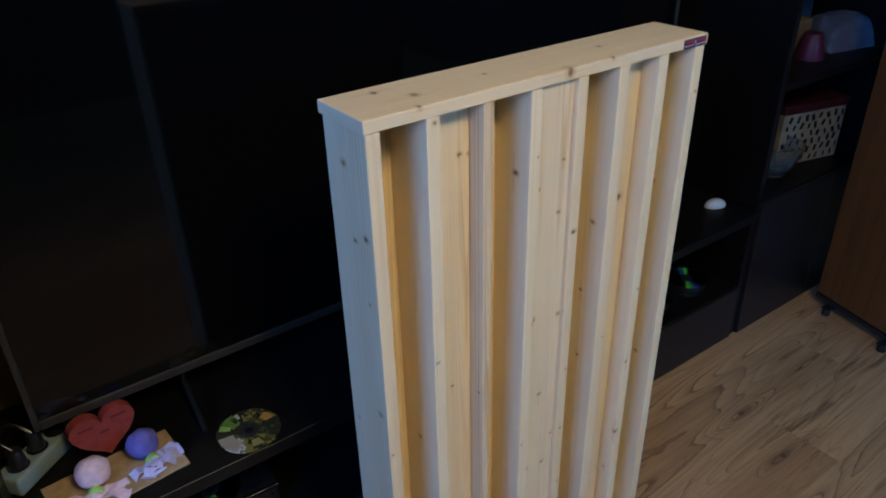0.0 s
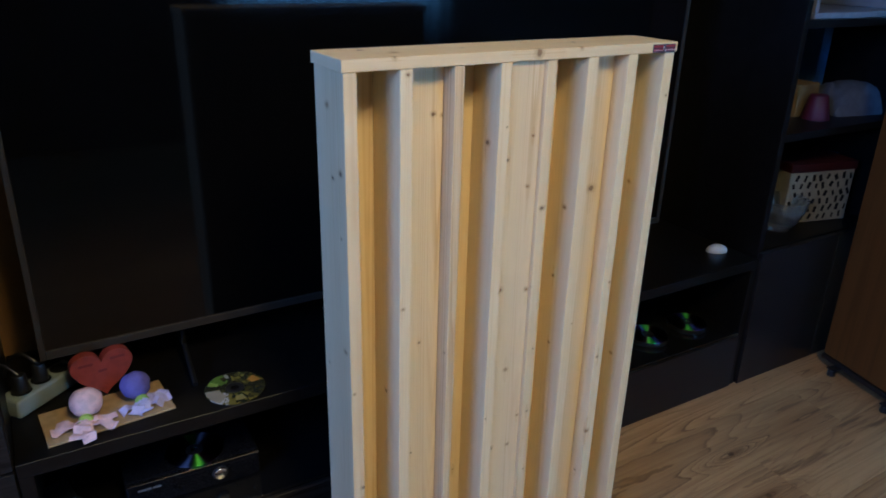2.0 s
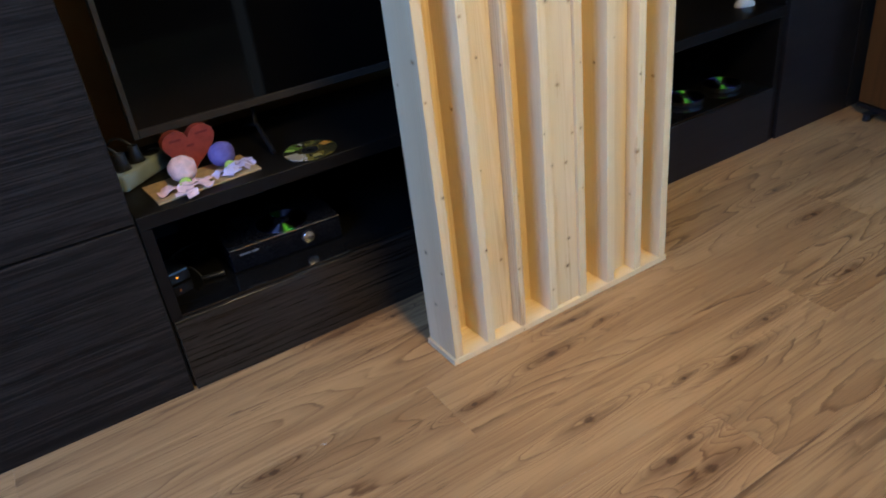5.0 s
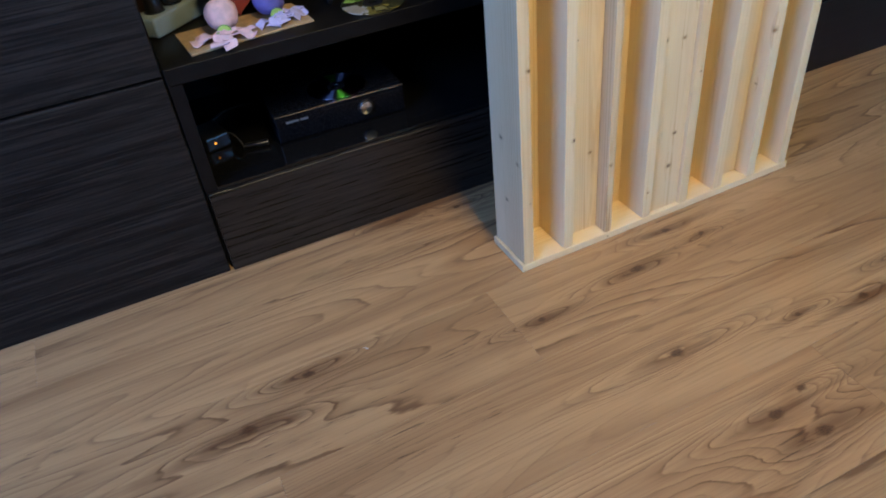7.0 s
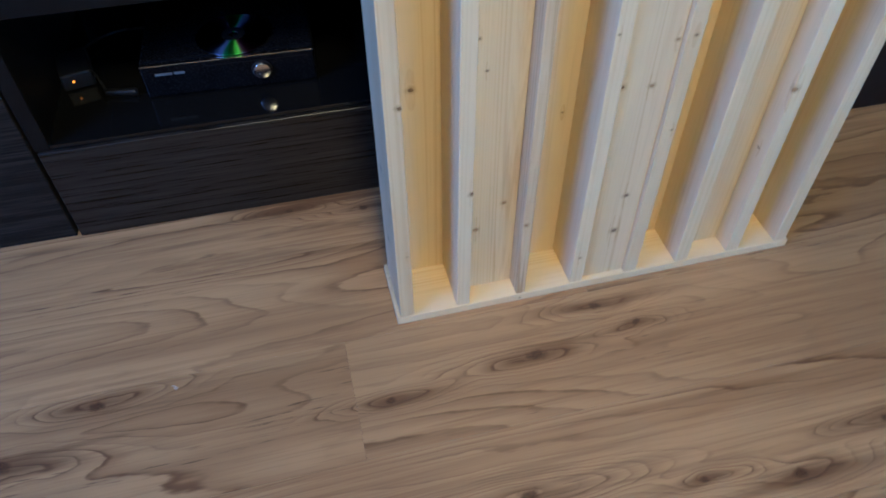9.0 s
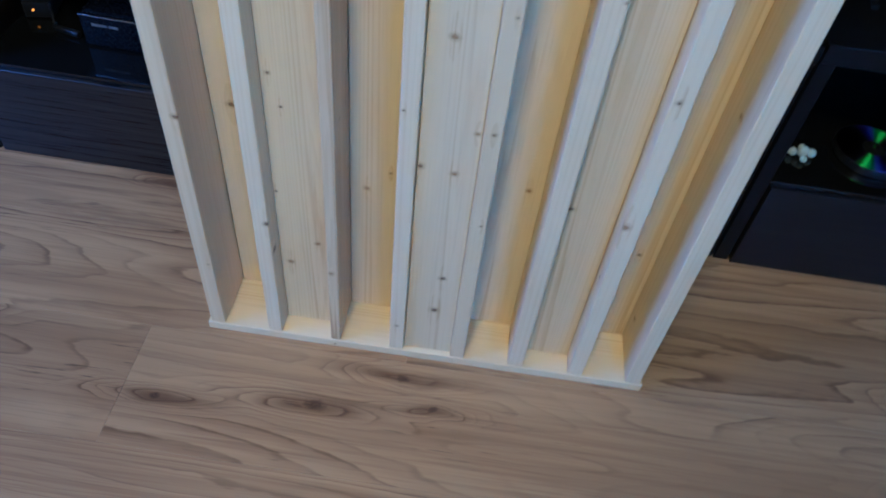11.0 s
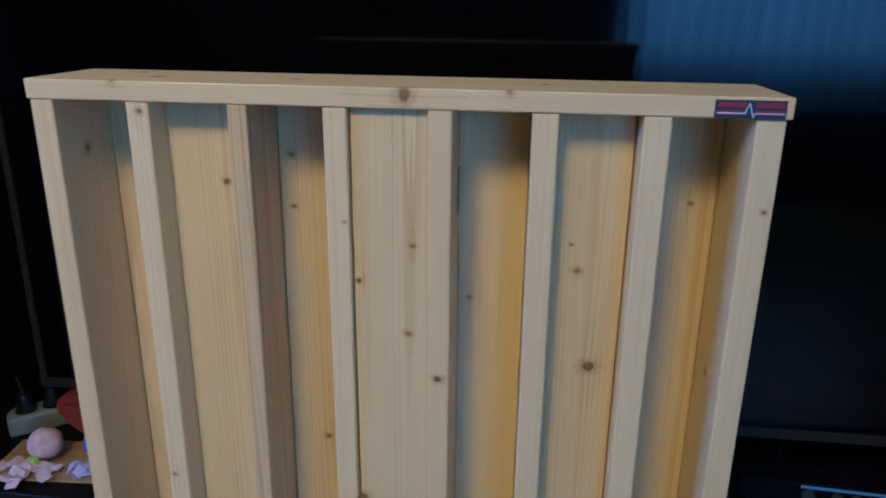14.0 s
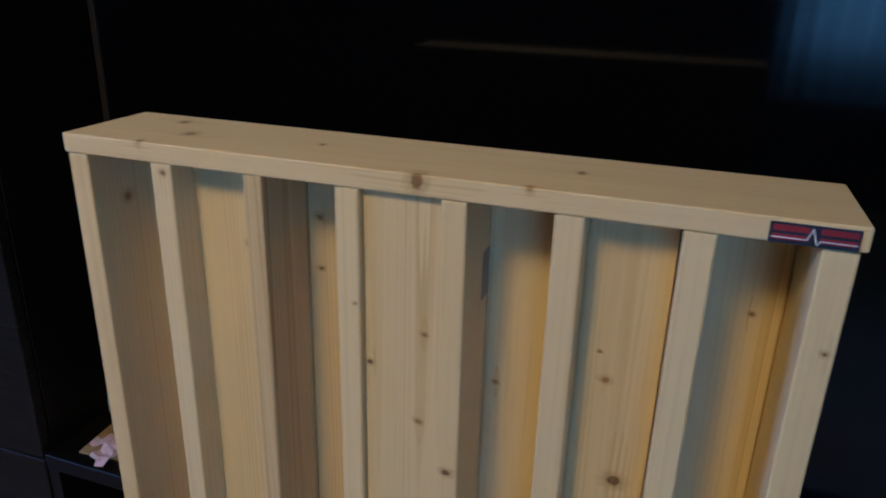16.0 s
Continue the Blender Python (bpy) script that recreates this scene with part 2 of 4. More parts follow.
def disc_print():
    """Printed side of a disc: ragged fields of colour round a dark hub."""
    n = Net("disc_print")
    tc = n.node("TexCoord").outputs["Object"]
    sep = n.node("SeparateXYZ")
    n.put(sep.inputs[0], tc)
    v = n.node("TexVoronoi")
    v.distance = "CHEBYCHEV"
    n.put(v.inputs["Vector"], tc)
    v.inputs["Scale"].default_value = 95.0
    cell = n.node("SeparateColor")
    n.put(cell.inputs[0], v.outputs["Color"])
    ang = n.math("MULTIPLY_ADD", n.math("ARCTAN2", sep.outputs[1], sep.outputs[0]), 0.15915, 0.5)
    ang = n.math("ADD", ang, n.math("MULTIPLY_ADD", cell.outputs[0], 0.07, -0.035))
    ramp = n.node("ValToRGB")
    ramp.color_ramp.interpolation = "CONSTANT"
    e = ramp.color_ramp.elements
    white, olive, dark = (0.46, 0.45, 0.41), (0.17, 0.14, 0.03), (0.022, 0.024, 0.012)
    e[0].position, e[0].color = 0.0, (*white, 1)
    e[1].position, e[1].color = 0.097, (*olive, 1)
    for place, c in ((0.15, dark), (0.236, olive), (0.278, dark), (0.46, olive), (0.528, dark), (0.60, olive), (0.66, dark), (0.736, (0.10, 0.17, 0.03)),
                     (0.80, dark), (0.965, olive)):
        x = e.new(place)
        x.color = (*c, 1)
    n.put(ramp.inputs[0], ang)
    hub = n.remap(n.math("ADD", n.vmath("LENGTH", tc), n.math("MULTIPLY", cell.outputs[1], 0.008)), 0.0275, 0.0285, 1.0, 0.0)
    col = n.mix(hub, ramp.outputs[0], dark)
    col = n.mix(n.remap(cell.outputs[2], 0.72, 0.74, 0.0, 0.75), col, (0.05, 0.045, 0.015))
    return n.finish(col, 0.25, 0.0, 0.5)


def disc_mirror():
    """The data side of a disc: a metal mirror that spreads light along its grooves, in iridescent tones; its green and
    violet glints are painted in as wedges.
    """
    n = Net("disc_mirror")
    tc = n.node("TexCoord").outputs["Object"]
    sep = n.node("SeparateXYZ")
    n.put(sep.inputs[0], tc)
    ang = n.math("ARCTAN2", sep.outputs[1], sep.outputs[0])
    # Glints put into the base colour by angle: green wedge here, violet beside it.
    green_glint = n.remap(n.math("COSINE", n.math("MULTIPLY_ADD", ang, 2.0, 3.3)), 0.80, 0.97)
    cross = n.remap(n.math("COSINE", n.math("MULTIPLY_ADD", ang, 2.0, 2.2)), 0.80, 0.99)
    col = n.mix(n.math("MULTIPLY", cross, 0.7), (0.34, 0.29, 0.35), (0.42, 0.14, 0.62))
    col = n.mix(green_glint, col, (0.16, 0.95, 0.16))
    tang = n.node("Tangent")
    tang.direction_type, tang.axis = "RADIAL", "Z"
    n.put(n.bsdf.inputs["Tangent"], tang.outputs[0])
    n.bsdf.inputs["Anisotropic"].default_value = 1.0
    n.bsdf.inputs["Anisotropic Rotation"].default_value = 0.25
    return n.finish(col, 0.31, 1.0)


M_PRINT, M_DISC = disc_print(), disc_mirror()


def curtain_mat():
    n = Net("sheer_curtain")
    tr = n.node("BsdfTranslucent")
    tr.inputs[0].default_value = (0.55, 0.72, 0.85, 1)
    mixer = n.node("MixShader")
    mixer.inputs[0].default_value = 0.75
    n.finish((0.5, 0.6, 0.7), 0.9)
    n.tree.links.new(n.bsdf.outputs[0], mixer.inputs[1])
    n.tree.links.new(tr.outputs[0], mixer.inputs[2])
    n.tree.links.new(mixer.outputs[0], n.tree.nodes["Material Output"].inputs[0])
    return n.mat


M_CURTAIN = curtain_mat()


def led_mat():
    n = Net("orange_led")
    n.bsdf.inputs["Emission Color"].default_value = (1.0, 0.3, 0.02, 1)
    n.bsdf.inputs["Emission Strength"].default_value = 3.0
    return n.finish((0.5, 0.15, 0.02), 0.4)


M_LED = led_mat()


# ---- mesh helpers ----
def box(x0, x1, y0, y1, z0, z1, bevel=0.0015, bm=None, segments=1):
    """A box between the given bounds with its edges eased."""
    own = bmesh.new()
    bmesh.ops.create_cube(own, size=1.0, matrix=Matrix.Translation(((x0 + x1) / 2, (y0 + y1) / 2, (z0 + z1) / 2)) @ Matrix.Diagonal((x1 - x0, y1 - y0, z1 - z0, 1)))
    if bevel:
        bmesh.ops.bevel(own, geom=own.edges[:], offset=bevel, segments=segments, affect="EDGES", profile=0.5)
    return join(bm, own)


def join(bm, own):
    if bm is None:
        return own
    tmp = bpy.data.meshes.new("tmp")
    own.to_mesh(tmp)
    own.free()
    bm.from_mesh(tmp)
    bpy.data.meshes.remove(tmp)
    return bm


def cyl(r0, r1, m, depth, seg=32, bevel=0.0, bm=None):
    own = bmesh.new()
    bmesh.ops.create_cone(own, cap_ends=True, segments=seg, radius1=r0, radius2=r1, depth=depth, matrix=m)
    if bevel:
        rim = [e for e in own.edges if any(len(f.verts) > 4 for f in e.link_faces)]
        bmesh.ops.bevel(own, geom=rim, offset=bevel, segments=2, affect="EDGES", profile=0.5)
    return join(bm, own)


def ball(m, r=1.0, bm=None, u=24, v=14):
    own = bmesh.new()
    bmesh.ops.create_uvsphere(own, u_segments=u, v_segments=v, radius=r, matrix=m)
    return join(bm, own)


def tube(points, r, seg=8, bm=None):
    """A round cable through the given points."""
    own = bmesh.new()
    pts = [Vector(p) for p in points]
    rings = []
    for i, p in enumerate(pts):
        d = (pts[min(i + 1, len(pts) - 1)] - pts[max(i - 1, 0)]).normalized()
        a = d.orthogonal().normalized()
        b = d.cross(a)
        rings.append([own.verts.new(p + r * (math.cos(k * math.tau / seg) * a + math.sin(k * math.tau / seg) * b)) for k in range(seg)])
    for i in range(1, len(rings)):
        for k in range(seg):
            own.faces.new((rings[i - 1][k], rings[i - 1][(k + 1) % seg], rings[i][(k + 1) % seg], rings[i][k]))
    own.faces.new(rings[0][::-1])
    own.faces.new(rings[-1])
    bmesh.ops.recalc_face_normals(own, faces=own.faces[:])
    return join(bm, own)


def arc(a, b, sag, n=9, side=(0, 0, 0)):
    a, b, side = Vector(a), Vector(b), Vector(side)
    return [a.lerp(b, i / (n - 1)) + (Vector((0, 0, -sag)) + side) * math.sin(math.pi * i / (n - 1)) for i in range(n)]


def to_mesh(bm, material, smooth=None, name="mesh"):
    me = bpy.data.meshes.new(name)
    bmesh.ops.recalc_face_normals(bm, faces=bm.faces[:])
    bm.to_mesh(me)
    bm.free()
    for m in material if isinstance(material, (list, tuple)) else (material,):
        me.materials.append(m)
    if smooth:
        me.polygons.foreach_set("use_smooth", [True] * len(me.polygons))
        me.set_sharp_from_angle(angle=radians(40))
    return me


def part(name, bm, material, parent, label="", smooth=False):
    ob = new(name, to_mesh(bm, material, smooth, name))
    ob.parent = parent
    if label:
        tagged(ob, label)
    return ob


def thing(name, label, category, m=None, group="", kind=""):
    ob = new(name)
    ob.empty_display_size = 0.05
    if m is not None:
        ob.matrix_world = m
    return tagged(ob, label, category, group, kind)


def solid(name, bm, material, label, category, m=None, kind="", group="", smooth=False):
    ob = new(name, to_mesh(bm, material, smooth, name))
    if m is not None:
        ob.matrix_world = m
    return tagged(ob, label, category, group, kind)


# ---- the room ----
X0, X1, Y0, Y1, TOP = -2.6, 2.75, -3.2, 0.745, 2.5
solid("ceiling", box(X0 - 0.12, X1 + 0.12, Y0 - 0.12, Y1 + 0.12, TOP, TOP + 0.12, 0), M_CEIL, "plain pale painted ceiling of the living room", "ceiling", kind="structure")
solid("wall_north", box(X0 - 0.12, X1 + 0.12, Y1, Y1 + 0.12, -0.1, TOP, 0), M_WALL, "ochre brown wall behind the media furniture", "wall", kind="structure")
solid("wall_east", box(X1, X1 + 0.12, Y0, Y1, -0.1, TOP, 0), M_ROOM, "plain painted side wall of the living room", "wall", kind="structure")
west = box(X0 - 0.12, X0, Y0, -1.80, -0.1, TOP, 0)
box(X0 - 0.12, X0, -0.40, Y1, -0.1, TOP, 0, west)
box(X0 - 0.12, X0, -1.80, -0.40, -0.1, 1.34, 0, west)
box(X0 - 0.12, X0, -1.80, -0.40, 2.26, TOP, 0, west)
solid("wall_west", west, M_ROOM, "plain painted wall with an opening for the added unseen window", "wall", kind="structure")
south = box(X0 - 0.12, 0.98, Y0 - 0.12, Y0, -0.1, TOP, 0)
box(2.68, X1 + 0.12, Y0 - 0.12, Y0, -0.1, TOP, 0, south)
box(0.98, 2.68, Y0 - 0.12, Y0, -0.1, 0.86, 0, south)
box(0.98, 2.68, Y0 - 0.12, Y0, 2.24, TOP, 0, south)
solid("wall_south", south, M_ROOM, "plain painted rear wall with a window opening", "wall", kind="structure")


def window(name, w, h, m, label):
    root = thing(name, label, "window", m, kind="structure")
    fr = box(-w / 2, w / 2, -0.03, 0.03, 0, 0.06)
    box(-w / 2, w / 2, -0.03, 0.03, h - 0.06, h, bm=fr)
    for x in (-w / 2, -0.03, w / 2 - 0.06):
        box(x, x + 0.06, -0.028, 0.028, 0.06, h - 0.06, bm=fr)
    part("window_frame", fr, M_WHITE, root)


window("window_1", 1.7, 1.38, pose(1.83, Y0 - 0.07, 0.86), "white framed window in the rear wall")
# Unseen window, added as an origin for the blue side fill.
window("unseen_window", 1.4, 0.92, pose(X0 - 0.07, -1.10, 1.34, 0, 0, 90), "unseen white framed window added in the side wall")


# ---- media furniture along the wall: u along the fronts, v into the depth ----
RUN = pose(-0.49, 0.314, 0, 0, 0, -0.8)


def at(u, v=0.0, z=0.0, turn=0.0):
    return RUN @ pose(u, v, z, 0, 0, turn)


def media_bench(m, w, h, label):
    """A low bench with an open shelf over one drawer between its side panels."""
    root = thing("media_bench", label, "media bench", m, "media benches")
    part("top", box(0, w, 0.0, 0.42, h - 0.03, h, 0.0012), M_EDGE, root)
    for x in (0, w - 0.024):
        part("side_panel", box(x, x + 0.024, 0.003, 0.42, 0.0, h - 0.0305, 0.001), M_EDGE, root)
    part("shelf", box(0.0245, w - 0.0245, 0.004, 0.41, 0.182, 0.190, 0), M_SHELF, root, "dark glossy glass shelf")
    part("back_panel", box(0.0245, w - 0.0245, 0.411, 0.418, 0.0, h - 0.031, 0), M_MATT, root)
    part("drawer_front", box(0.028, w - 0.026, -0.002, 0.0148, 0.0005, 0.181, 0.0007), M_GLOSS, root, "smooth black-brown drawer front")


def open_media_bench(m, w, h, middle, label):
    """A low bench: shelf and drawer in one half, the other half open down to its floor board."""
    root = thing("media_bench", label, "media bench", m, "media benches")
    part("top", box(0, w, 0.0, 0.42, h - 0.03, h, 0.0012), M_EDGE, root)
    side = box(0, 0.024, 0.003, 0.42, 0.182, h - 0.0305, 0.001)
    part("side_panel", box(0, 0.024, 0.0152, 0.42, 0.0, 0.1818, 0, side), M_EDGE, root)
    part("side_panel", box(w - 0.006, w, 0.006, 0.42, 0.0, h - 0.0305, 0.001), M_EDGE, root)
    part("divider", box(middle - 0.009, middle + 0.009, 0.0155, 0.41, 0.0, h - 0.0305, 0.001), M_EDGE, root)
    part("shelf", box(0.0245, middle - 0.0095, 0.004, 0.41, 0.182, 0.190, 0), M_SHELF, root, "dark glossy glass shelf")
    part("bottom_board", box(middle + 0.0095, w - 0.0065, 0.004, 0.41, 0.002, 0.022, 0.002), M_GLOSS, root)
    part("back_panel", box(0.0245, w - 0.0065, 0.411, 0.418, 0.0, h - 0.031, 0), M_MATT, root)
    part("drawer_front", box(0.004, middle + 0.009, -0.002, 0.0148, 0.0005, 0.181, 0.0007), M_DRAWER, root, "black-brown drawer front with horizontal grain")


open_media_bench(at(0.0012), 1.2868, 0.430, 0.80, "black-brown low media bench with open shelf and drawer")
media_bench(at(1.291), 0.668, 0.434, "narrower black-brown media bench holding discs")


def tall_cabinet(m, w, splits, label):
    root = thing("tall_cabinet", label, "cabinet", m)
    part("body", box(0, w, 0.022, 0.42, 0.0, splits[-1], 0.001), M_EDGE, root)
    for a, b in zip(splits, splits[1:]):
        part("door", box(0.002, w - 0.002, 0.0, 0.02, a + (0.003 if a else 0.0005), b - 0.003, 0.0015), M_FRONT, root, "door front with horizontal embossed grain")
    return root


tall_cabinet(at(-0.62), 0.62, (0.0, 0.418, 0.978, 1.54, 2.05), "tall black-brown cabinet with horizontally grained doors")


def shelf_cabinet(m, w):
    root = thing("shelf_cabinet", "black-brown cabinet with open shelves above closed doors", "cabinet", m)
    part("side_panel", box(0, 0.022, 0.012, 0.42, 0, 1.9, 0.001), M_EDGE, root)
    part("side_panel", box(w - 0.022, w, 0.012, 0.42, 0, 1.9, 0.001), M_EDGE, root)
    for z in (0.434, 0.785, 1.098, 1.5, 1.878):
        part("shelf", box(0.0225, w - 0.0225, 0.014, 0.41, z, z + 0.022, 0.001), M_EDGE, root)
    part("shelf", box(0.0225, w - 0.0225, 0.014, 0.41, 0.06, 0.082, 0.001), M_EDGE, root)
    part("back_panel", box(0.0225, w - 0.0225, 0.411, 0.418, 0, 1.9, 0), M_MATT, root)
    part("door", box(0.002, w * 0.62 - 0.002, -0.006, 0.0115, 0.0005, 0.452, 0.0015), M_GLOSS, root, "black-brown glossy door")
    part("door", box(w * 0.62 + 0.002, w - 0.002, -0.006, 0.0115, 0.0005, 0.452, 0.0015), M_GLOSS, root, "black-brown glossy door")


shelf_cabinet(at(1.963), 0.62)


def television():
    root = thing("television", "large flat television with a black glossy screen", "television", pose(-0.42, 0.5, 0.432))
    w, z0, z1 = 1.67, 0.09, 1.03
    part("screen", box(0.012, w - 0.012, 0.0, 0.006, z0 + 0.018, z1 - 0.010, 0), M_SCREEN, root, "black glossy screen glass")
    part("bezel", box(0, 0.0115, -0.004, 0.03, z0, z1, 0.001), M_BEZEL, root)
    part("bezel", box(w - 0.0115, w, -0.004, 0.03, z0, z1, 0.001), M_BEZEL, root)
    part("bezel", box(0.012, w - 0.012, -0.004, 0.03, z0, z0 + 0.0175, 0.001), M_BEZEL, root)
    part("bezel", box(0.012, w - 0.012, -0.004, 0.03, z1 - 0.0095, z1, 0.001), M_BEZEL, root)
    part("back_shell", box(0.012, w - 0.012, 0.0065, 0.05, z0 + 0.018, z1 - 0.01, 0.002), M_MATT, root)
    for x in (0.27, w - 0.35):
        leg = tube([(x, 0.028, z0 + 0.02), (x, 0.026, 0.04), (x - 0.01, -0.09, 0.006)], 0.0055)
        tube([(x, 0.028, z0 + 0.02), (x, 0.026, 0.04), (x + 0.01, 0.14, 0.006)], 0.0055, bm=leg)
        part("leg", leg, M_MATT, root, smooth=True)


television()


def loudspeaker():
    """A floor-standing speaker turned a little inwards, on outrigger feet."""
    root = thing("floor_speaker", "tall brown wood-veneer floor speaker on black outrigger feet", "loudspeaker", pose(1.750, -0.101, 0, 0, 0, -15.0))
    veneer = timber("walnut_veneer", "z", (0.150, 0.060, 0.015), (0.070, 0.026, 0.0067), (0.045, 0.018, 0.009), (), 4.0, 10, 0.03, 6, 0.6, 0.42, fibre=0.4)
    part("cabinet", box(0, 0.22, 0, 0.335, 0.045, 1.12, 0.004, segments=2), veneer, root)
    part("baffle", box(0.006, 0.214, -0.012, -0.0005, 0.055, 1.11, 0.003), M_MATT, root)
    for z, r in ((0.25, 0.08), (0.5, 0.08), (0.76, 0.08), (0.98, 0.03)):
        part("driver", cyl(r, r * 0.94, pose(0.11, -0.0165, z, 90), 0.009, 40, 0.002), M_BLACK, root, smooth=True)
    part("base_plate", box(0.01, 0.21, 0.01, 0.325, 0.028, 0.0448, 0.002), M_MATT, root)
    for y in (0.05, 0.265):
        bar = box(-0.035, 0.255, y - 0.015, y + 0.015, 0.022, 0.0275, 0.002)
        part("outrigger", bar, M_BLACK, root)
        for x in (-0.022, 0.242):
            foot = part("foot", cyl(0.014, 0.012, pose(x, y, 0.011), 0.0215, 20, 0.002), M_BLACK, root, smooth=True)
    part("base_edge", box(-0.004, 0.006, 0.0, 0.335, 0.028, 0.044, 0.001), M_BLACK, root)


loudspeaker()


# ---- the acoustic diffuser, front lower edge at the origin ----
W, H, D = 0.65, 1.129, 0.111
# x bounds of the eight uprights at the foot and at the head; they lean by a few millimetres
FEET = [(0.002, 0.0235), (0.0895, 0.1100), (0.1835, 0.1980), (0.2710, 0.2920), (0.3620, 0.3830), (0.4490, 0.4720), (0.5390, 0.5610), (0.6255, 0.6470)]
HEADS = [(0.0005, 0.0215), (0.0895, 0.1105), (0.1820, 0.2000), (0.2670, 0.2878), (0.3578, 0.3787), (0.4455, 0.4680), (0.5365, 0.5590), (0.6245, 0.6478)]
WELLS = [0.088, 0.0325, 0.0755, 0.0085, 0.0755, 0.034, 0.088]
FIN_KNOTS = [
    [(0.0, 0.060, 1.058, 0.008), (0.0, 0.019, 0.964, 0.008), (0.0, 0.047, 0.951, 0.006), (0.0, 0.023, 0.861, 0.004), (0.0, 0.019, 0.668, 0.007), (0.0, 0.087, 0.614, 0.004),
     (0.0, 0.070, 0.258, 0.007), (0.0, 0.015, 0.230, 0.006), (0.0, 0.058, 0.133, 0.006), (0.02, 0.0, 0.402, 0.006), (0.007, 0.0, 0.596, 0.004), (0.018, 0.0, 0.150, 0.003), (0.0225, 0.045, 1.06, 0.009)],
    [(0.096, 0.0, 0.729, 0.005), (0.108, 0.0, 0.249, 0.006), (0.102, 0.0, 1.103, 0.005), (0.1105, 0.012, 0.19, 0.008), (0.114, 0.004, 0.887, 0.003), (0.0905, 0.05, 0.55, 0.006)],
    [(0.188, 0.0, 0.169, 0.005), (0.1995, 0.03, 0.41, 0.003), (0.184, 0.01, 0.62, 0.004)],
    [(0.284, 0.0, 1.010, 0.003), (0.281, 0.0, 0.073, 0.004), (0.2685, 0.03, 0.98, 0.008), (0.274, 0.0, 0.456, 0.003), (0.2895, 0.004, 0.716, 0.006)],
    [(0.369, 0.0, 0.859, 0.007), (0.372, 0.0, 0.440, 0.004), (0.356, 0.0, 0.710, 0.005), (0.375, 0.0, 0.579, 0.003), (0.375, 0.0, 0.30, 0.003)],
    [(0.468, 0.0, 0.608, 0.003), (0.4465, 0.03, 0.84, 0.007), (0.4465, 0.045, 0.697, 0.005), (0.4465, 0.04, 0.554, 0.005)],
    [(0.555, 0.0, 0.677, 0.004), (0.546, 0.0, 0.512, 0.005), (0.540, 0.0, 0.333, 0.008), (0.537, 0.02, 0.22, 0.004)],
    [(0.641, 0.0, 1.034, 0.004), (0.6265, 0.04, 0.48, 0.006), (0.6265, 0.07, 0.083, 0.006), (0.6265, 0.05, 0.86, 0.006)],
]
WELL_KNOTS = [
    [(0.06, 0.088, 0.79, 0.004), (0.05, 0.088, 0.36, 0.007)],
    [(0.164, 0.0325, 1.035, 0.006), (0.183, 0.0325, 1.033, 0.006), (0.145, 0.0325, 0.639, 0.004), (0.120, 0.0325, 0.456, 0.004), (0.131, 0.0325, 0.412, 0.003), (0.114, 0.0325, 0.278, 0.003),
     (0.164, 0.0325, 0.189, 0.005), (0.124, 0.0325, 0.144, 0.006)],
    [(0.214, 0.0755, 1.054, 0.006), (0.214, 0.0755, 1.002, 0.005), (0.222, 0.0755, 0.264, 0.005), (0.253, 0.0755, 0.296, 0.003), (0.24, 0.0755, 0.74, 0.006)],
    [(0.344, 0.0085, 0.988, 0.004), (0.340, 0.0085, 0.901, 0.0055), (0.294, 0.0085, 0.952, 0.005), (0.294, 0.0085, 0.716, 0.008), (0.354, 0.0085, 0.704, 0.007), (0.319, 0.0085, 0.546, 0.006),
     (0.335, 0.0085, 0.371, 0.0055), (0.295, 0.0085, 0.376, 0.006), (0.355, 0.0085, 0.433, 0.004), (0.337, 0.0085, 0.184, 0.006), (0.331, 0.0085, 0.113, 0.008)],
    [(0.392, 0.0755, 0.915, 0.004), (0.392, 0.0755, 0.660, 0.005), (0.43, 0.0755, 0.30, 0.005)],
    [(0.494, 0.034, 0.963, 0.006), (0.511, 0.034, 0.866, 0.0115), (0.487, 0.034, 0.988, 0.003), (0.493, 0.034, 0.671, 0.005), (0.480, 0.034, 0.319, 0.006), (0.471, 0.034, 0.229, 0.003)],
    [(0.601, 0.088, 1.018, 0.004), (0.600, 0.088, 0.60, 0.005), (0.600, 0.088, 0.20, 0.004)],
]
TOP_KNOTS = [(0.066, 0.084, H, 0.008), (0.102, 0.044, H, 0.010), (0.080, 0.003, H, 0.006), (0.229, 0.057, H, 0.005), (0.456, 0.057, H, 0.006), (0.338, 0.0, 1.124, 0.012), (0.426, 0.0, H, 0.006)]


def leaning(foot, head, y0, y1, z0, z1, bevel):
    bm = box(0, 1, y0, y1, z0, z1, 0)
    for v in bm.verts:
        a, b = foot if v.co.z < 0.5 else head
        v.co.x = a + (b - a) * v.co.x
    bmesh.ops.bevel(bm, geom=bm.edges[:], offset=bevel, segments=2, affect="EDGES", profile=0.5)
    return bm


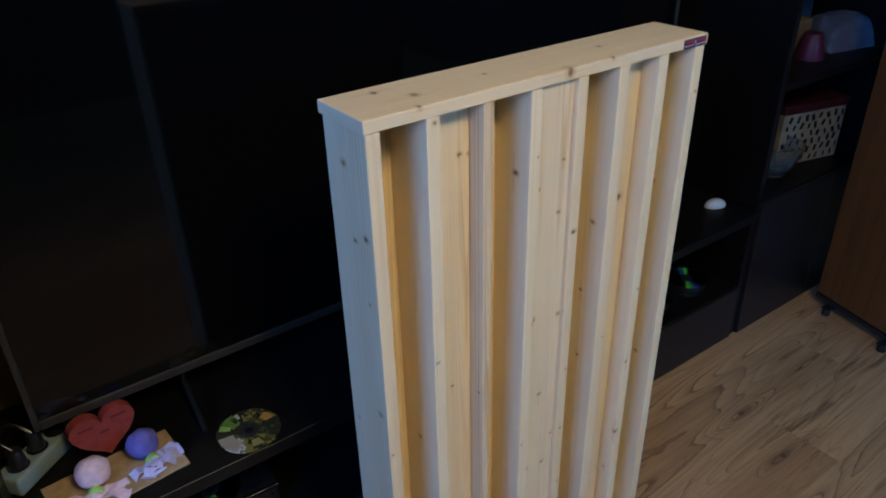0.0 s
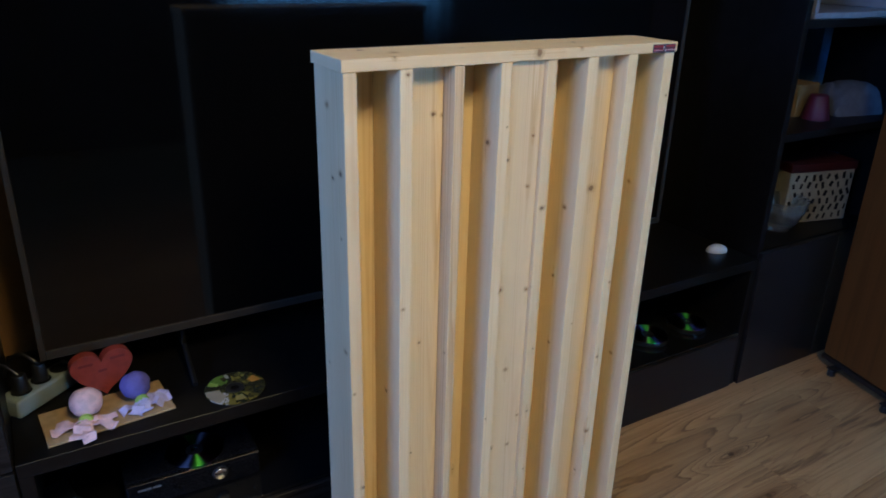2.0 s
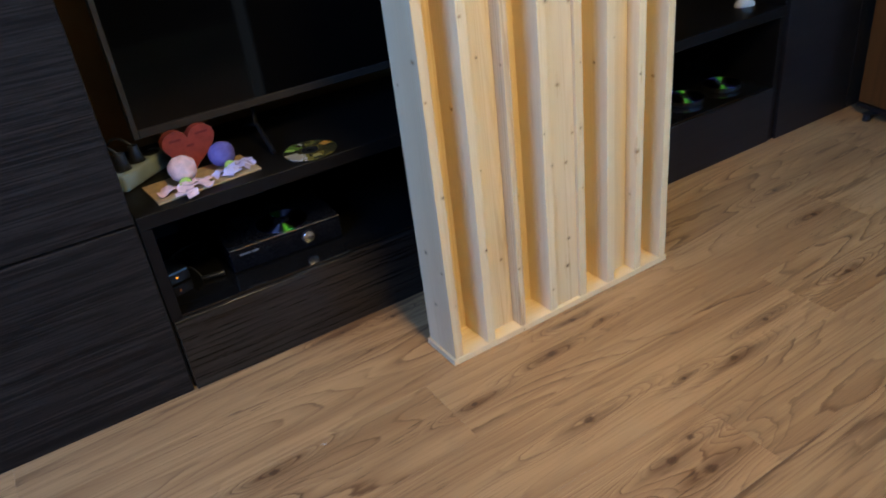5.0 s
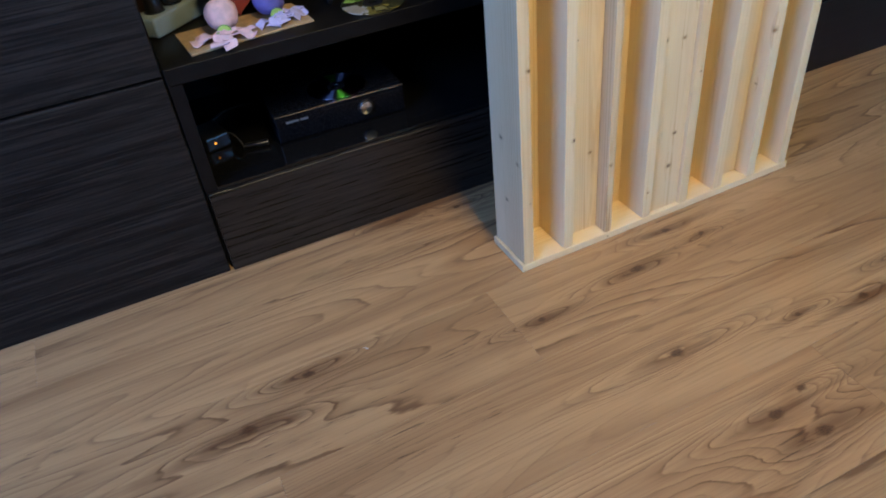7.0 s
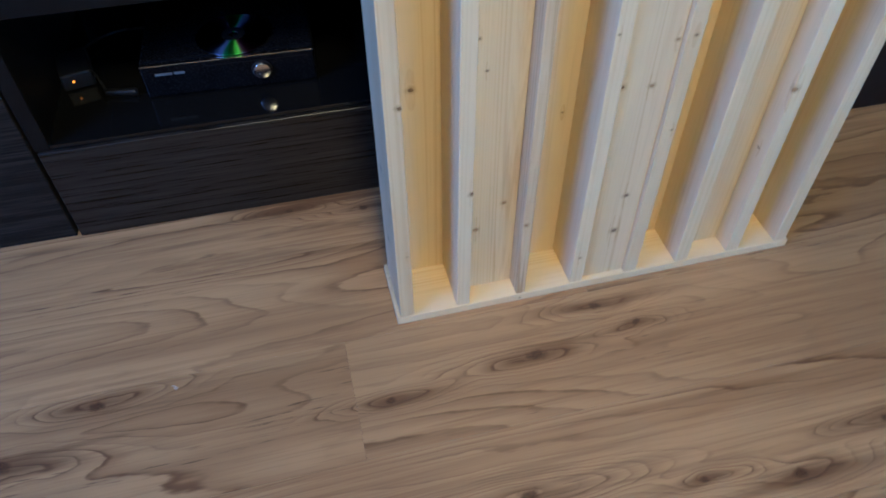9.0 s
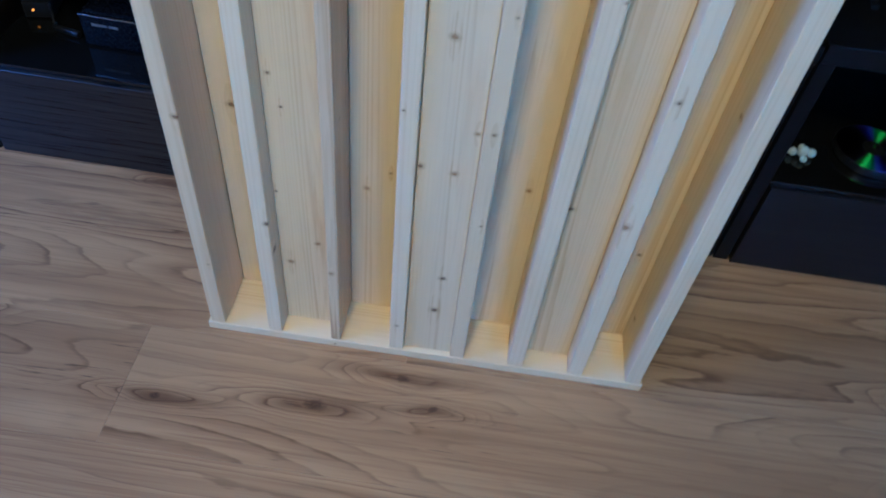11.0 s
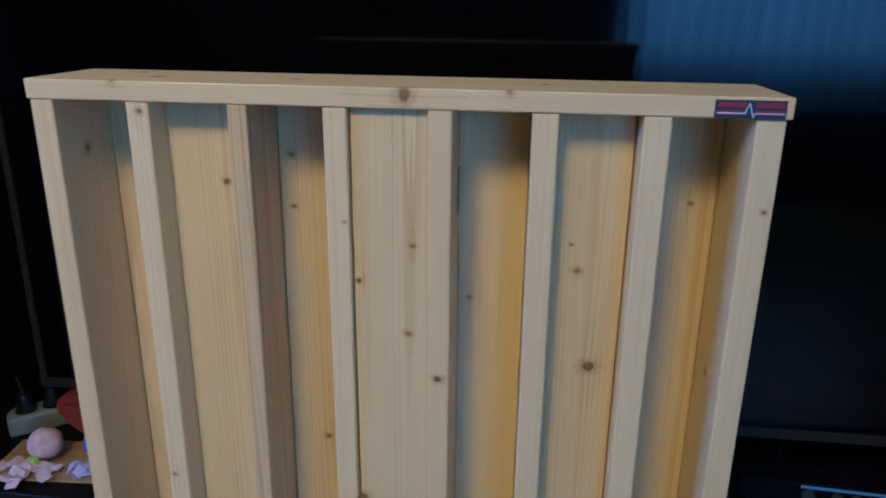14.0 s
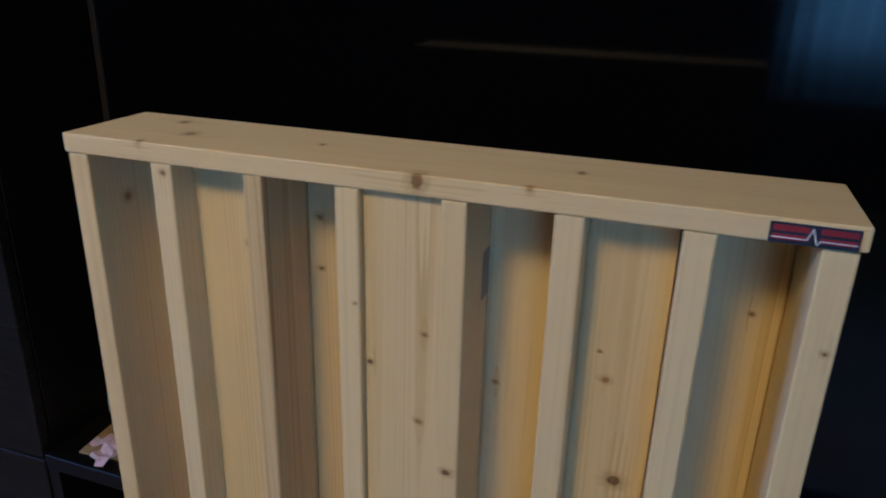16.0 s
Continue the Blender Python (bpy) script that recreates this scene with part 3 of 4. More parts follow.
def diffuser():
    root = thing("acoustic_diffuser", "freestanding pine sound diffuser panel with seven vertical wells", "sound diffuser", pose(0, 0, 0))
    part("top_board", box(-0.002, W + 0.002, 0.0, D, 1.1112, H, 0.0016, segments=2), pine(2.2, TOP_KNOTS, "x", 0.4), root)
    part("bottom_board", box(-0.003, W + 0.002, 0.0, D, 0.0, 0.0155, 0.0014, segments=2), pine(5.9, ((0.19, 0.0, 0.006, 0.003),), "x", 0.5), root)
    for i in range(8):
        side = i in (0, 7)
        strong = i == 2
        m = pine(7.3 * i + 1.1, FIN_KNOTS[i], "z", 0.75 if strong else 0.42, 26.0 if strong else 22.0, 16.0 if strong else 10.0, (0.47, 0.275, 0.12) if strong else PINE_D, 2.5 if strong else 0.35)
        part("side_board" if side else "fin", leaning(FEET[i], HEADS[i], 0.0012, D - 0.006, 0.0157, 1.111, 0.0016), m, root)
    for i, d in enumerate(WELLS):
        gap_l, gap_r = (0.0013 if i in (0, 2, 3) else 0.0003), (0.0013 if i == 5 else 0.0006)
        foot = (FEET[i][1] + gap_l, FEET[i + 1][0] - gap_r * 0.4)
        head = (HEADS[i][1] + gap_l, HEADS[i + 1][0] - gap_r)
        m = pine(11.7 * i + 3.3, WELL_KNOTS[i], "z", 1.0 if i in (2, 4) else 0.65, 26.0, 15.0)
        part("well_board", leaning(foot, head, d, d + 0.0145, 0.0158, 1.1108, 0.0012), m, root)
    part("back_panel", box(0.004, W - 0.004, D - 0.0055, D - 0.001, 0.0158, 1.1108, 0), pine(31, (), "z"), root)
    part("filler_patch", box(0.3792, 0.3800, 0.056, 0.075, 1.006, 1.050, 0), plain("grey_filler", (0.30, 0.27, 0.23), 0.8), root, "small grey patch of wood filler")
    badge = part("badge", box(0.590, 0.6455, -0.0012, -0.0001, 1.1115, 1.1262, 0.0003), M_NAVY, root, "small navy badge with red stripes and a white pulse line")
    for z0, z1 in ((1.1205, 1.1245), (1.1145, 1.1182)):
        part("stripe", box(0.592, 0.6145, -0.0016, -0.0013, z0, z1, 0), M_STRIPE, badge)
        part("stripe", box(0.6215, 0.6438, -0.0016, -0.0013, z0, z1, 0), M_STRIPE, badge)
    pulse = bmesh.new()
    zig = [(0.592, 1.1160), (0.6135, 1.1160), (0.6165, 1.1238), (0.6200, 1.1130), (0.6218, 1.1160), (0.6438, 1.1160)]
    for (xa, za), (xb, zb) in zip(zig, zig[1:]):
        d = Vector((xb - xa, 0, zb - za)).normalized() * 0.0005
        n = Vector((-d.z, 0, d.x))
        a, b = Vector((xa, -0.0019, za)) - d, Vector((xb, -0.0019, zb)) + d
        pulse.faces.new([pulse.verts.new(v) for v in (a - n, b - n, b + n, a + n)])
    part("pulse_line", pulse, M_LINE, badge)
    return root


diffuser()


# ---- things on the benches ----
def disc(m, top_mat, label, group=""):
    root = thing("disc", label, "disc", m, group)
    bm = bmesh.new()
    n = 64
    prof = [(0.0075, 0.0), (0.06, 0.0), (0.06, 0.0012), (0.0075, 0.0012)]
    rings = [[bm.verts.new((r * math.cos(k * math.tau / n), r * math.sin(k * math.tau / n), z)) for k in range(n)] for r, z in prof]
    for i in range(4):
        for k in range(n):
            bm.faces.new((rings[i][k], rings[i][(k + 1) % n], rings[(i + 1) % 4][(k + 1) % n], rings[(i + 1) % 4][k]))
    part("plate", bm, top_mat, root)
    hub = bmesh.new()
    ringv = [[hub.verts.new((r * math.cos(k * math.tau / n), r * math.sin(k * math.tau / n), 0.00135)) for k in range(n)] for r in (0.0078, 0.019)]
    for k in range(n):
        hub.faces.new((ringv[0][k], ringv[0][(k + 1) % n], ringv[1][(k + 1) % n], ringv[1][k]))
    part("hub_ring", hub, M_BLACK, root)
    if top_mat is M_PRINT:
        for a0, a1, r0, r1, mm in ((150, 205, 0.030, 0.0585, M_CREAM), (-14, 12, 0.036, 0.055, M_ORANGE), (112, 128, 0.036, 0.057, M_OLIVE), (70, 78, 0.040, 0.055, M_CREAM), (236, 262, 0.030, 0.048, M_BRONZE)):
            seg = bmesh.new()
            ring = [[seg.verts.new((q * math.cos(radians(a0 + (a1 - a0) * k / 10)), q * math.sin(radians(a0 + (a1 - a0) * k / 10)), 0.0014)) for k in range(11)] for q in (r0, r1)]
            for k in range(10):
                seg.faces.new((ring[0][k], ring[0][k + 1], ring[1][k + 1], ring[1][k]))
            part("printed_field", seg, mm, root)
    return root


disc(pose(-0.092, 0.368, 0.4322, 0, 0, 20), M_PRINT, "printed disc in dark green, white and orange on the bench top")
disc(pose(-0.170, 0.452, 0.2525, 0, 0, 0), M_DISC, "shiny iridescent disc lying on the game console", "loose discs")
# The third value turns each disc's painted green wedge towards the viewpoint.
for cx, cy, turn in ((1.006, 0.400, -25), (1.165, 0.404, -31), (1.336, 0.402, -40)):
    bm = cyl(0.0605, 0.0605, pose(0, 0, 0.007), 0.0138, 48, 0.001)
    solid("disc_case", bm, M_BLACK, "low round black disc case on the glass shelf", "disc case", pose(cx, cy, 0.1905), group="disc cases", smooth=True)
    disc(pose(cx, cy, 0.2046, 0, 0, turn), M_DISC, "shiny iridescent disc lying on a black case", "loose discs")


def console():
    root = thing("game_console", "slim black game console on the glass shelf", "game console", pose(-0.320, 0.398, 0.1905, 0, 0, -3.0))
    bm = box(0, 0.272, 0.012, 0.27, 0.004, 0.0605, 0.004, segments=2)
    part("shell", bm, M_CONSOLE, root)
    part("front_panel", box(0.001, 0.271, 0.0, 0.0115, 0.002, 0.0585, 0.003, segments=2), M_CONSOLE, root, "dark blue-black front panel")
    for x in (0.02, 0.25):
        for y in (0.03, 0.24):
            part("foot", cyl(0.008, 0.008, pose(x, y, 0.002), 0.0038, 16), M_MATT, root)
    b = part("power_button", cyl(0.0145, 0.0135, pose(0.186, -0.0035, 0.032, 90), 0.006, 36, 0.001), M_CHROME, root, "round silver power button", smooth=True)
    part("button_ring", cyl(0.0165, 0.0165, pose(0.186, -0.001, 0.032, 90), 0.0018, 36), M_BLACK, root)
    part("edge_trim", box(0.002, 0.270, -0.0012, 0.004, 0.0586, 0.0602, 0), M_CHROME, root, "thin bright edge along the front")
    for x, w in ((0.022, 0.026), (0.051, 0.016)):
        part("lettering_bar", box(x, x + w, -0.0008, -0.0002, 0.041, 0.0452, 0), plain("dim_print", (0.14, 0.15, 0.16), 0.5), root, "plain grey bar of lettering")
    part("disc_slot", box(0.10, 0.262, -0.0009, -0.0002, 0.049, 0.0505, 0), M_MATT, root)


console()


def adapter():
    root = thing("power_adapter", "small black adapter with an orange light and cable", "power adapter", pose(-0.452, 0.45, 0.1905, 0, 0, 12))
    part("case", box(0, 0.05, 0, 0.075, 0, 0.03, 0.004, segments=2), M_BLACK, root)
    part("light", ball(pose(0.018, -0.0004, 0.016), 0.0022, u=10, v=6), M_LED, root, "glowing orange indicator")
    part("plug", cyl(0.005, 0.006, pose(0.082, -0.047, 0.006, 0, 90, -25), 0.05, 14, 0.001), M_BLACK, root, smooth=True)
    part("cable", tube(arc((0.045, 0.01, 0.02), (0.061, -0.037, 0.006), -0.016), 0.002), M_BLACK, root, smooth=True)
    part("cable", tube(arc((0.02, 0.07, 0.015), (0.16, 0.13, 0.004), 0.0, side=(0, 0.03, 0)), 0.002), M_BLACK, root, smooth=True)


adapter()


def power_strip():
    root = thing("power_strip", "grey-green power strip with black plugs", "power strip", pose(-0.425, 0.525, 0.4305, 0, 0, 38))
    part("body", box(-0.078, 0.078, -0.026, 0.026, 0, 0.038, 0.006, segments=3), M_STRIP, root, smooth=True)
    for x in (-0.045, 0.0, 0.045):
        part("socket", cyl(0.0185, 0.0185, pose(x, 0, 0.0387), 0.0008, 28), M_MATT, root)
    for x, s in ((-0.045, 1), (0.0, 0.9)):
        bm = cyl(0.017 * s, 0.012 * s, pose(x, 0, 0.057), 0.035, 20, 0.002)
        part("plug", bm, M_BLACK, root, smooth=True)
        part("cable", tube(arc((x, 0, 0.073), (x - 0.02, 0.09, 0.012), -0.045, 11), 0.0033), M_BLACK, root, smooth=True)


power_strip()


def craft_card():
    bm = box(-0.112, 0.112, -0.058, 0.058, 0, 0.004, 0.0008)
    solid("cardboard_sheet", bm, M_CARD, "flat piece of brown corrugated cardboard on the bench", "cardboard", pose(-0.327, 0.405, 0.4305, 0, 0, 4))


craft_card()


def heart():
    root = thing("paper_heart", "thick red card heart standing on the bench", "paper heart", pose(-0.318, 0.4665, 0.4330, -4, 0, 4))
    outline = []
    n = 48
    for k in range(n):
        t = k * math.tau / n
        x = 16 * math.sin(t) ** 3
        z = 13 * math.cos(t) - 5 * math.cos(2 * t) - 2 * math.cos(3 * t) - math.cos(4 * t)
        outline.append((x * 0.0036 * (1.0 + 0.5 * max(0.0, min(1.0, (-2 - z) / 15))), (z + 17) * 0.0032))
    bm = bmesh.new()
    f = [bm.verts.new((x, 0, z)) for x, z in outline]
    b = [bm.verts.new((x, 0.024, z)) for x, z in outline]
    bm.faces.new(f)
    bm.faces.new(b[::-1])
    for k in range(n):
        bm.faces.new((f[k], f[(k + 1) % n], b[(k + 1) % n], b[k]))
    part("body", bm, M_RED, root)
    for x0, z0, w in ((-0.042, 0.070, 0.026), (0.016, 0.073, 0.028), (-0.008, 0.052, 0.016)):
        part("writing_bar", box(x0, x0 + w, -0.0008, -0.0002, z0, z0 + 0.005, 0), plain("faded_ink", (0.16, 0.015, 0.015), 0.8), root)


heart()


def paper_doll(m, head, limb, label, r, strips):
    """A soft paper doll: a round head, a taped neck and splayed crumpled strips; one mesh."""
    bm = bmesh.new()
    ball(pose(0, 0.012, r * 0.98 + 0.004) @ Matrix.Diagonal((1.05, 0.95, 0.96, 1)), r, bm)
    for v in bm.verts:
        v.co += 0.0018 * noise.noise_vector(v.co * 60) + 0.0008 * noise.noise_vector(v.co * 190)
    sizes = [len(bm.faces)]
    cyl(r * 0.5, r * 0.42, pose(0, -r * 0.75, 0.010, 70), 0.008, 14, bm=bm)
    sizes.append(len(bm.faces))
    for k, (ang, ln, wide) in enumerate(strips):
        own = bmesh.new()
        prev = None
        a = radians(ang)
        for i in range(9):
            s = i / 8
            c = Vector((math.cos(a) * r * ln * s, -r * 0.8 + math.sin(a) * r * ln * 0.9 * s, 0.013 - 0.008 * s + 0.0035 * math.sin(11 * s + 2 * k)))
            side = Vector((-math.sin(a), math.cos(a), 0.25 * math.sin(5 * s + k))) * (wide + 0.004 * s + 0.0015 * math.sin(14 * s + k))
            quad = [own.verts.new(c - side), own.verts.new(c + side), own.verts.new(c + side + Vector((0, 0, 0.0015))), own.verts.new(c - side + Vector((0, 0, 0.0015)))]
            if prev:
                for j in range(4):
                    own.faces.new((prev[j], prev[(j + 1) % 4], quad[(j + 1) % 4], quad[j]))
            else:
                own.faces.new(quad[::-1])
            prev = quad
        own.faces.new(prev)
        join(bm, own)
    bm.faces.ensure_lookup_table()
    for i, f in enumerate(bm.faces):
        f.material_index = 0 if i < sizes[0] else 1 if i < sizes[1] else 2
    solid("paper_doll", bm, [head, M_GREEN, limb], label, "paper doll", m, group="paper dolls", smooth=True)


paper_doll(pose(-0.363, 0.392, 0.4345, 0, 0, -12), M_PINK, M_PINK, "pink crumpled paper doll with a green neck tape", 0.0285, ((-190, 1.9, 0.005), (-165, 2.1, 0.006), (-100, 1.9, 0.012), (-80, 2.1, 0.008), (-20, 2.0, 0.006), (15, 1.9, 0.006)))
paper_doll(pose(-0.268, 0.410, 0.4345, 0, 0, 10), M_PURPLE, M_LILAC, "purple round-headed paper doll with striped lilac strips", 0.0275, ((-175, 1.6, 0.006), (-130, 1.5, 0.008), (-95, 1.3, 0.007), (-35, 1.4, 0.006), (-5, 1.9, 0.008), (20, 1.9, 0.007)))


def mouse():
    bm = ball(pose(0, 0, 0.004) @ Matrix.Diagonal((0.033, 0.02, 0.020, 1)), 1.0)
    bmesh.ops.bisect_plane(bm, geom=bm.verts[:] + bm.edges[:] + bm.faces[:], plane_co=(0, 0, 0), plane_no=(0, 0, -1), clear_outer=True)
    bmesh.ops.holes_fill(bm, edges=[e for e in bm.edges if e.is_boundary])
    solid("computer_mouse", bm, M_WHITE, "small white computer mouse on the bench top", "computer mouse", pose(1.405, 0.392, 0.4345, 0, 0, -25), smooth=True)


mouse()


def sensor():
    root = thing("camera_sensor_bar", "glossy black camera sensor bar with round lenses on a foot", "sensor bar", pose(0.957, 0.435, 0.4325, 0, 0, -4))
    part("foot", box(-0.04, 0.04, -0.022, 0.032, 0, 0.014, 0.003, segments=2), M_BLACK, root)
    part("neck", box(-0.015, 0.015, -0.008, 0.014, 0.0142, 0.0248, 0.002), M_BLACK, root)
    bar = box(-0.15, 0.15, -0.024, 0.030, 0.025, 0.063, 0.003, segments=2)
    for v in bar.verts:
        v.co.y += max(0.0, v.co.z - 0.056) * 0.49 if v.co.y < 0 else 0.0
    part("bar", bar, M_CONSOLE, root)
    strip = box(-0.060, 0.149, -0.0005, 0.0005, 0.0, 0.0045, 0)
    bmesh.ops.transform(strip, matrix=pose(0, -0.0238, 0.0545, -26), verts=strip.verts[:])
    part("front_chamfer", strip, M_GLOSSBLACK, root)
    for x, r in ((-0.048, 0.0105), (-0.006, 0.0095), (0.021, 0.0095), (0.066, 0.006)):
        ring = part("lens", cyl(r, r * 0.9, pose(x, -0.0255, 0.043, 90), 0.003, 28, 0.0006), M_LENS, root, "round grey lens", smooth=True)
        part("glass", cyl(r * 0.72, r * 0.72, pose(x, -0.0275, 0.043, 90), 0.0008, 24), M_LENS, ring)
    part("indicator", cyl(0.003, 0.003, pose(-0.004, -0.0245, 0.0285, 90), 0.001, 14), M_WHITE, root, "small white dot")
    part("lettering_bar", box(0.080, 0.110, -0.0248, -0.0242, 0.044, 0.048, 0), M_BEZEL, root, "plain grey bar of lettering")


sensor()


def figurine():
    bm = ball(pose(0, 0, 0.010) @ Matrix.Diagonal((0.010, 0.008, 0.010, 1)), 1.0, u=12, v=8)
    for x, y, z, s in ((-0.014, 0.008, 0.008, 0.007), (0.013, -0.006, 0.008, 0.008), (-0.008, -0.012, 0.006, 0.006), (0.010, 0.012, 0.006, 0.006), (-0.020, 0.016, 0.006, 0.006)):
        ball(pose(x, y, z), s, bm, 10, 7)
    solid("small_figurine", bm, M_BONE, "small pale resin figurine lying on the glass shelf", "figurine", pose(0.886, 0.372, 0.1905, 0, 0, 30), smooth=True)


figurine()


# ---- things on the open shelves ----
def white_crate():
    root = thing("white_crate", "white open-fronted box on the upper shelf", "box", at(2.03, 0.03, 1.1205))
    part("base", box(0, 0.46, 0, 0.30, 0, 0.016, 0.002), M_CRATE, root)
    part("side_panel", box(0, 0.014, 0, 0.30, 0.0165, 0.26, 0.002), M_CRATE, root)
    part("side_panel", box(0.446, 0.46, 0, 0.30, 0.0165, 0.26, 0.002), M_CRATE, root)
    part("back_panel", box(0.0145, 0.4455, 0.288, 0.30, 0.0165, 0.26, 0.001), M_EDGE, root)


white_crate()


def patterned_box():
    root = thing("storage_box", "cream patterned storage box with a dark red lid", "storage box", pose(1.895, 0.47, 0.4565, 0, 0, -14))
    part("body", box(-0.13, 0.13, -0.09, 0.09, 0, 0.175, 0.003), M_CREAM, root)
    rng = random.Random(7)
    for r in range(6):
        for c in range(8):
            x = -0.120 + c * 0.031 + (0.015 if r % 2 else 0) + rng.uniform(-0.003, 0.003)
            z = 0.008 + r * 0.027 + rng.uniform(-0.003, 0.003)
            if x + 0.014 < 0.126:
                bm = box(-0.0045, 0.0045, -0.0912, -0.0903, -0.011, 0.011, 0)
                bmesh.ops.transform(bm, matrix=pose(x + 0.005, 0, z + 0.012, 0, rng.uniform(-30, 30), 0) @ Matrix.Diagonal((rng.uniform(0.7, 1.4), 1, rng.uniform(0.7, 1.1), 1)), verts=bm.verts[:])
                part("spot", bm, M_MATT, root)
    part("lid", box(-0.134, 0.134, -0.094, 0.094, 0.1752, 0.205, 0.003), M_DKRED, root, "dark red lid")


patterned_box()
solid("blue_folder", box(-0.008, 0.008, -0.06, 0.10, 0, 0.195, 0.002), M_BLUE, "slim blue folder standing beside the patterned box", "folder", pose(2.043, 0.44, 0.4565, 0, 0, -38))


def clear_glass():
    n = Net("clear_glass")
    n.bsdf.inputs["Transmission Weight"].default_value = 0.92
    n.bsdf.inputs["IOR"].default_value = 1.45
    return n.finish((0.62, 0.64, 0.65), 0.08)


def bowl():
    bm = bmesh.new()
    n, prof = 32, [(0.034, 0.0), (0.034, 0.006), (0.055, 0.03), (0.072, 0.07), (0.080, 0.105), (0.077, 0.105), (0.068, 0.07), (0.050, 0.032), (0.0, 0.012)]
    rings = [[bm.verts.new((r * math.cos(k * math.tau / n), r * math.sin(k * math.tau / n), z)) for k in range(n)] for r, z in prof[:-1]]
    for a, b in zip(rings, rings[1:]):
        for k in range(n):
            bm.faces.new((a[k], a[(k + 1) % n], b[(k + 1) % n], b[k]))
    bm.faces.new(rings[0][::-1])
    bm.faces.new(rings[-1])
    solid("glass_bowl", bm, clear_glass(), "deep clear glass bowl on the shelf", "bowl", pose(1.70, 0.395, 0.4565), smooth=True)


bowl()
solid("tan_box", box(-0.06, 0.06, -0.05, 0.05, 0, 0.10, 0.002), M_TAN, "small tan card box on the upper shelf", "box", pose(1.80, 0.50, 0.8075, 0, 0, 5))
solid("blue_book", box(-0.03, 0.03, -0.07, 0.07, 0.0, 0.27, 0.002), M_BLUE, "tall blue book standing on the upper shelf", "book", pose(2.00, 0.62, 0.8075, 0, 0, 5))
solid("pink_cup", cyl(0.044, 0.026, pose(0, 0, 0.038), 0.076, 28, 0.003), M_MAGENTA, "upturned magenta plastic cup on the shelf", "cup", pose(1.79, 0.405, 0.8075), smooth=True)


def cloth():
    bm = bmesh.new()
    nx, ny = 22, 14
    top = [[bm.verts.new((-0.13 + 0.26 * i / nx, -0.09 + 0.18 * j / ny, 0.05 + 0.045 * math.sin(math.pi * i / nx) ** 0.6 * math.sin(math.pi * j / ny) ** 0.6 - 0.048 * (1 - min(1, 6 * min(i / nx, 1 - i / nx, j / ny, 1 - j / ny)))
            + 0.018 * noise.noise(Vector((i * 0.35, j * 0.4, 3.1))))) for j in range(ny + 1)] for i in range(nx + 1)]
    for i in range(nx):
        for j in range(ny):
            bm.faces.new((top[i][j], top[i + 1][j], top[i + 1][j + 1], top[i][j + 1]))
    edge = [e for e in bm.edges if e.is_boundary]
    ext = bmesh.ops.extrude_edge_only(bm, edges=edge)
    for v in ext["geom"]:
        if isinstance(v, bmesh.types.BMVert):
            v.co.z = 0
    bmesh.ops.holes_fill(bm, edges=[e for e in bm.edges if e.is_boundary])
    solid("folded_cloth", bm, M_CLOTH, "heap of pale blue-white cloth on the upper shelf", "cloth", pose(2.03, 0.45, 0.8075, 0, 0, -12), smooth=True)


cloth()


def curtain():
    bm = bmesh.new()
    n = 160
    rows = []
    for z in (0.62, 2.4):
        rows.append([bm.verts.new((0.95 + 1.78 * i / n, Y0 + 0.16 + 0.028 * math.sin(i * 0.62 + 0.8 * math.sin(i * 0.11)), z)) for i in range(n + 1)])
    for i in range(n):
        bm.faces.new((rows[0][i], rows[0][i + 1], rows[1][i + 1], rows[1][i]))
    rail = solid("curtain", bm, M_CURTAIN, "sheer pale blue curtain with vertical folds before the window", "curtain", smooth=True)
    part("rail", box(0.85, 2.74, Y0 + 0.145, Y0 + 0.175, 2.40, 2.425, 0.004), M_WHITE, rail)


curtain()


def lint():
    """A pale speck of fluff on the boards."""
    bm = bmesh.new()
    for k in range(3):
        tube([(0.0015 * math.cos(k * 2.1 + i) * i, 0.0015 * math.sin(k * 2.1 + i * 0.7) * i, 0.0008 + 0.0003 * i) for i in range(4)], 0.0006, 5, bm)
    solid("lint_speck", bm, M_WHITE, "tiny white speck of lint on the floorboards", "lint", pose(-0.333, -0.03, 0.0002), smooth=True)


lint()


# ---- floor: laminate planks with fine joints ----
FLOOR_KNOTS = [(0.183, -0.103, 0, 0.012), (0.105, -0.304, 0, 0.013), (-0.039, -0.125, 0, 0.007), (-0.440, -0.033, 0, 0.010), (-0.559, -0.097, 0, 0.013), (0.458, -0.360, 0, 0.010),
               (0.148, -0.473, 0, 0.012), (0.185, -0.528, 0, 0.013), (0.616, -0.318, 0, 0.008), (1.105, -0.107, 0, 0.010), (0.913, -0.323, 0, 0.010), (0.350, -0.082, 0, 0.006), (0.299, -0.039, 0, 0.008), (-0.011, 0.261, 0, 0.008), (0.332, -0.338, 0, 0.006), (1.159, 0.052, 0, 0.010), (-0.139, 0.285, 0, 0.006), (0.215, -0.455, 0, 0.008)]


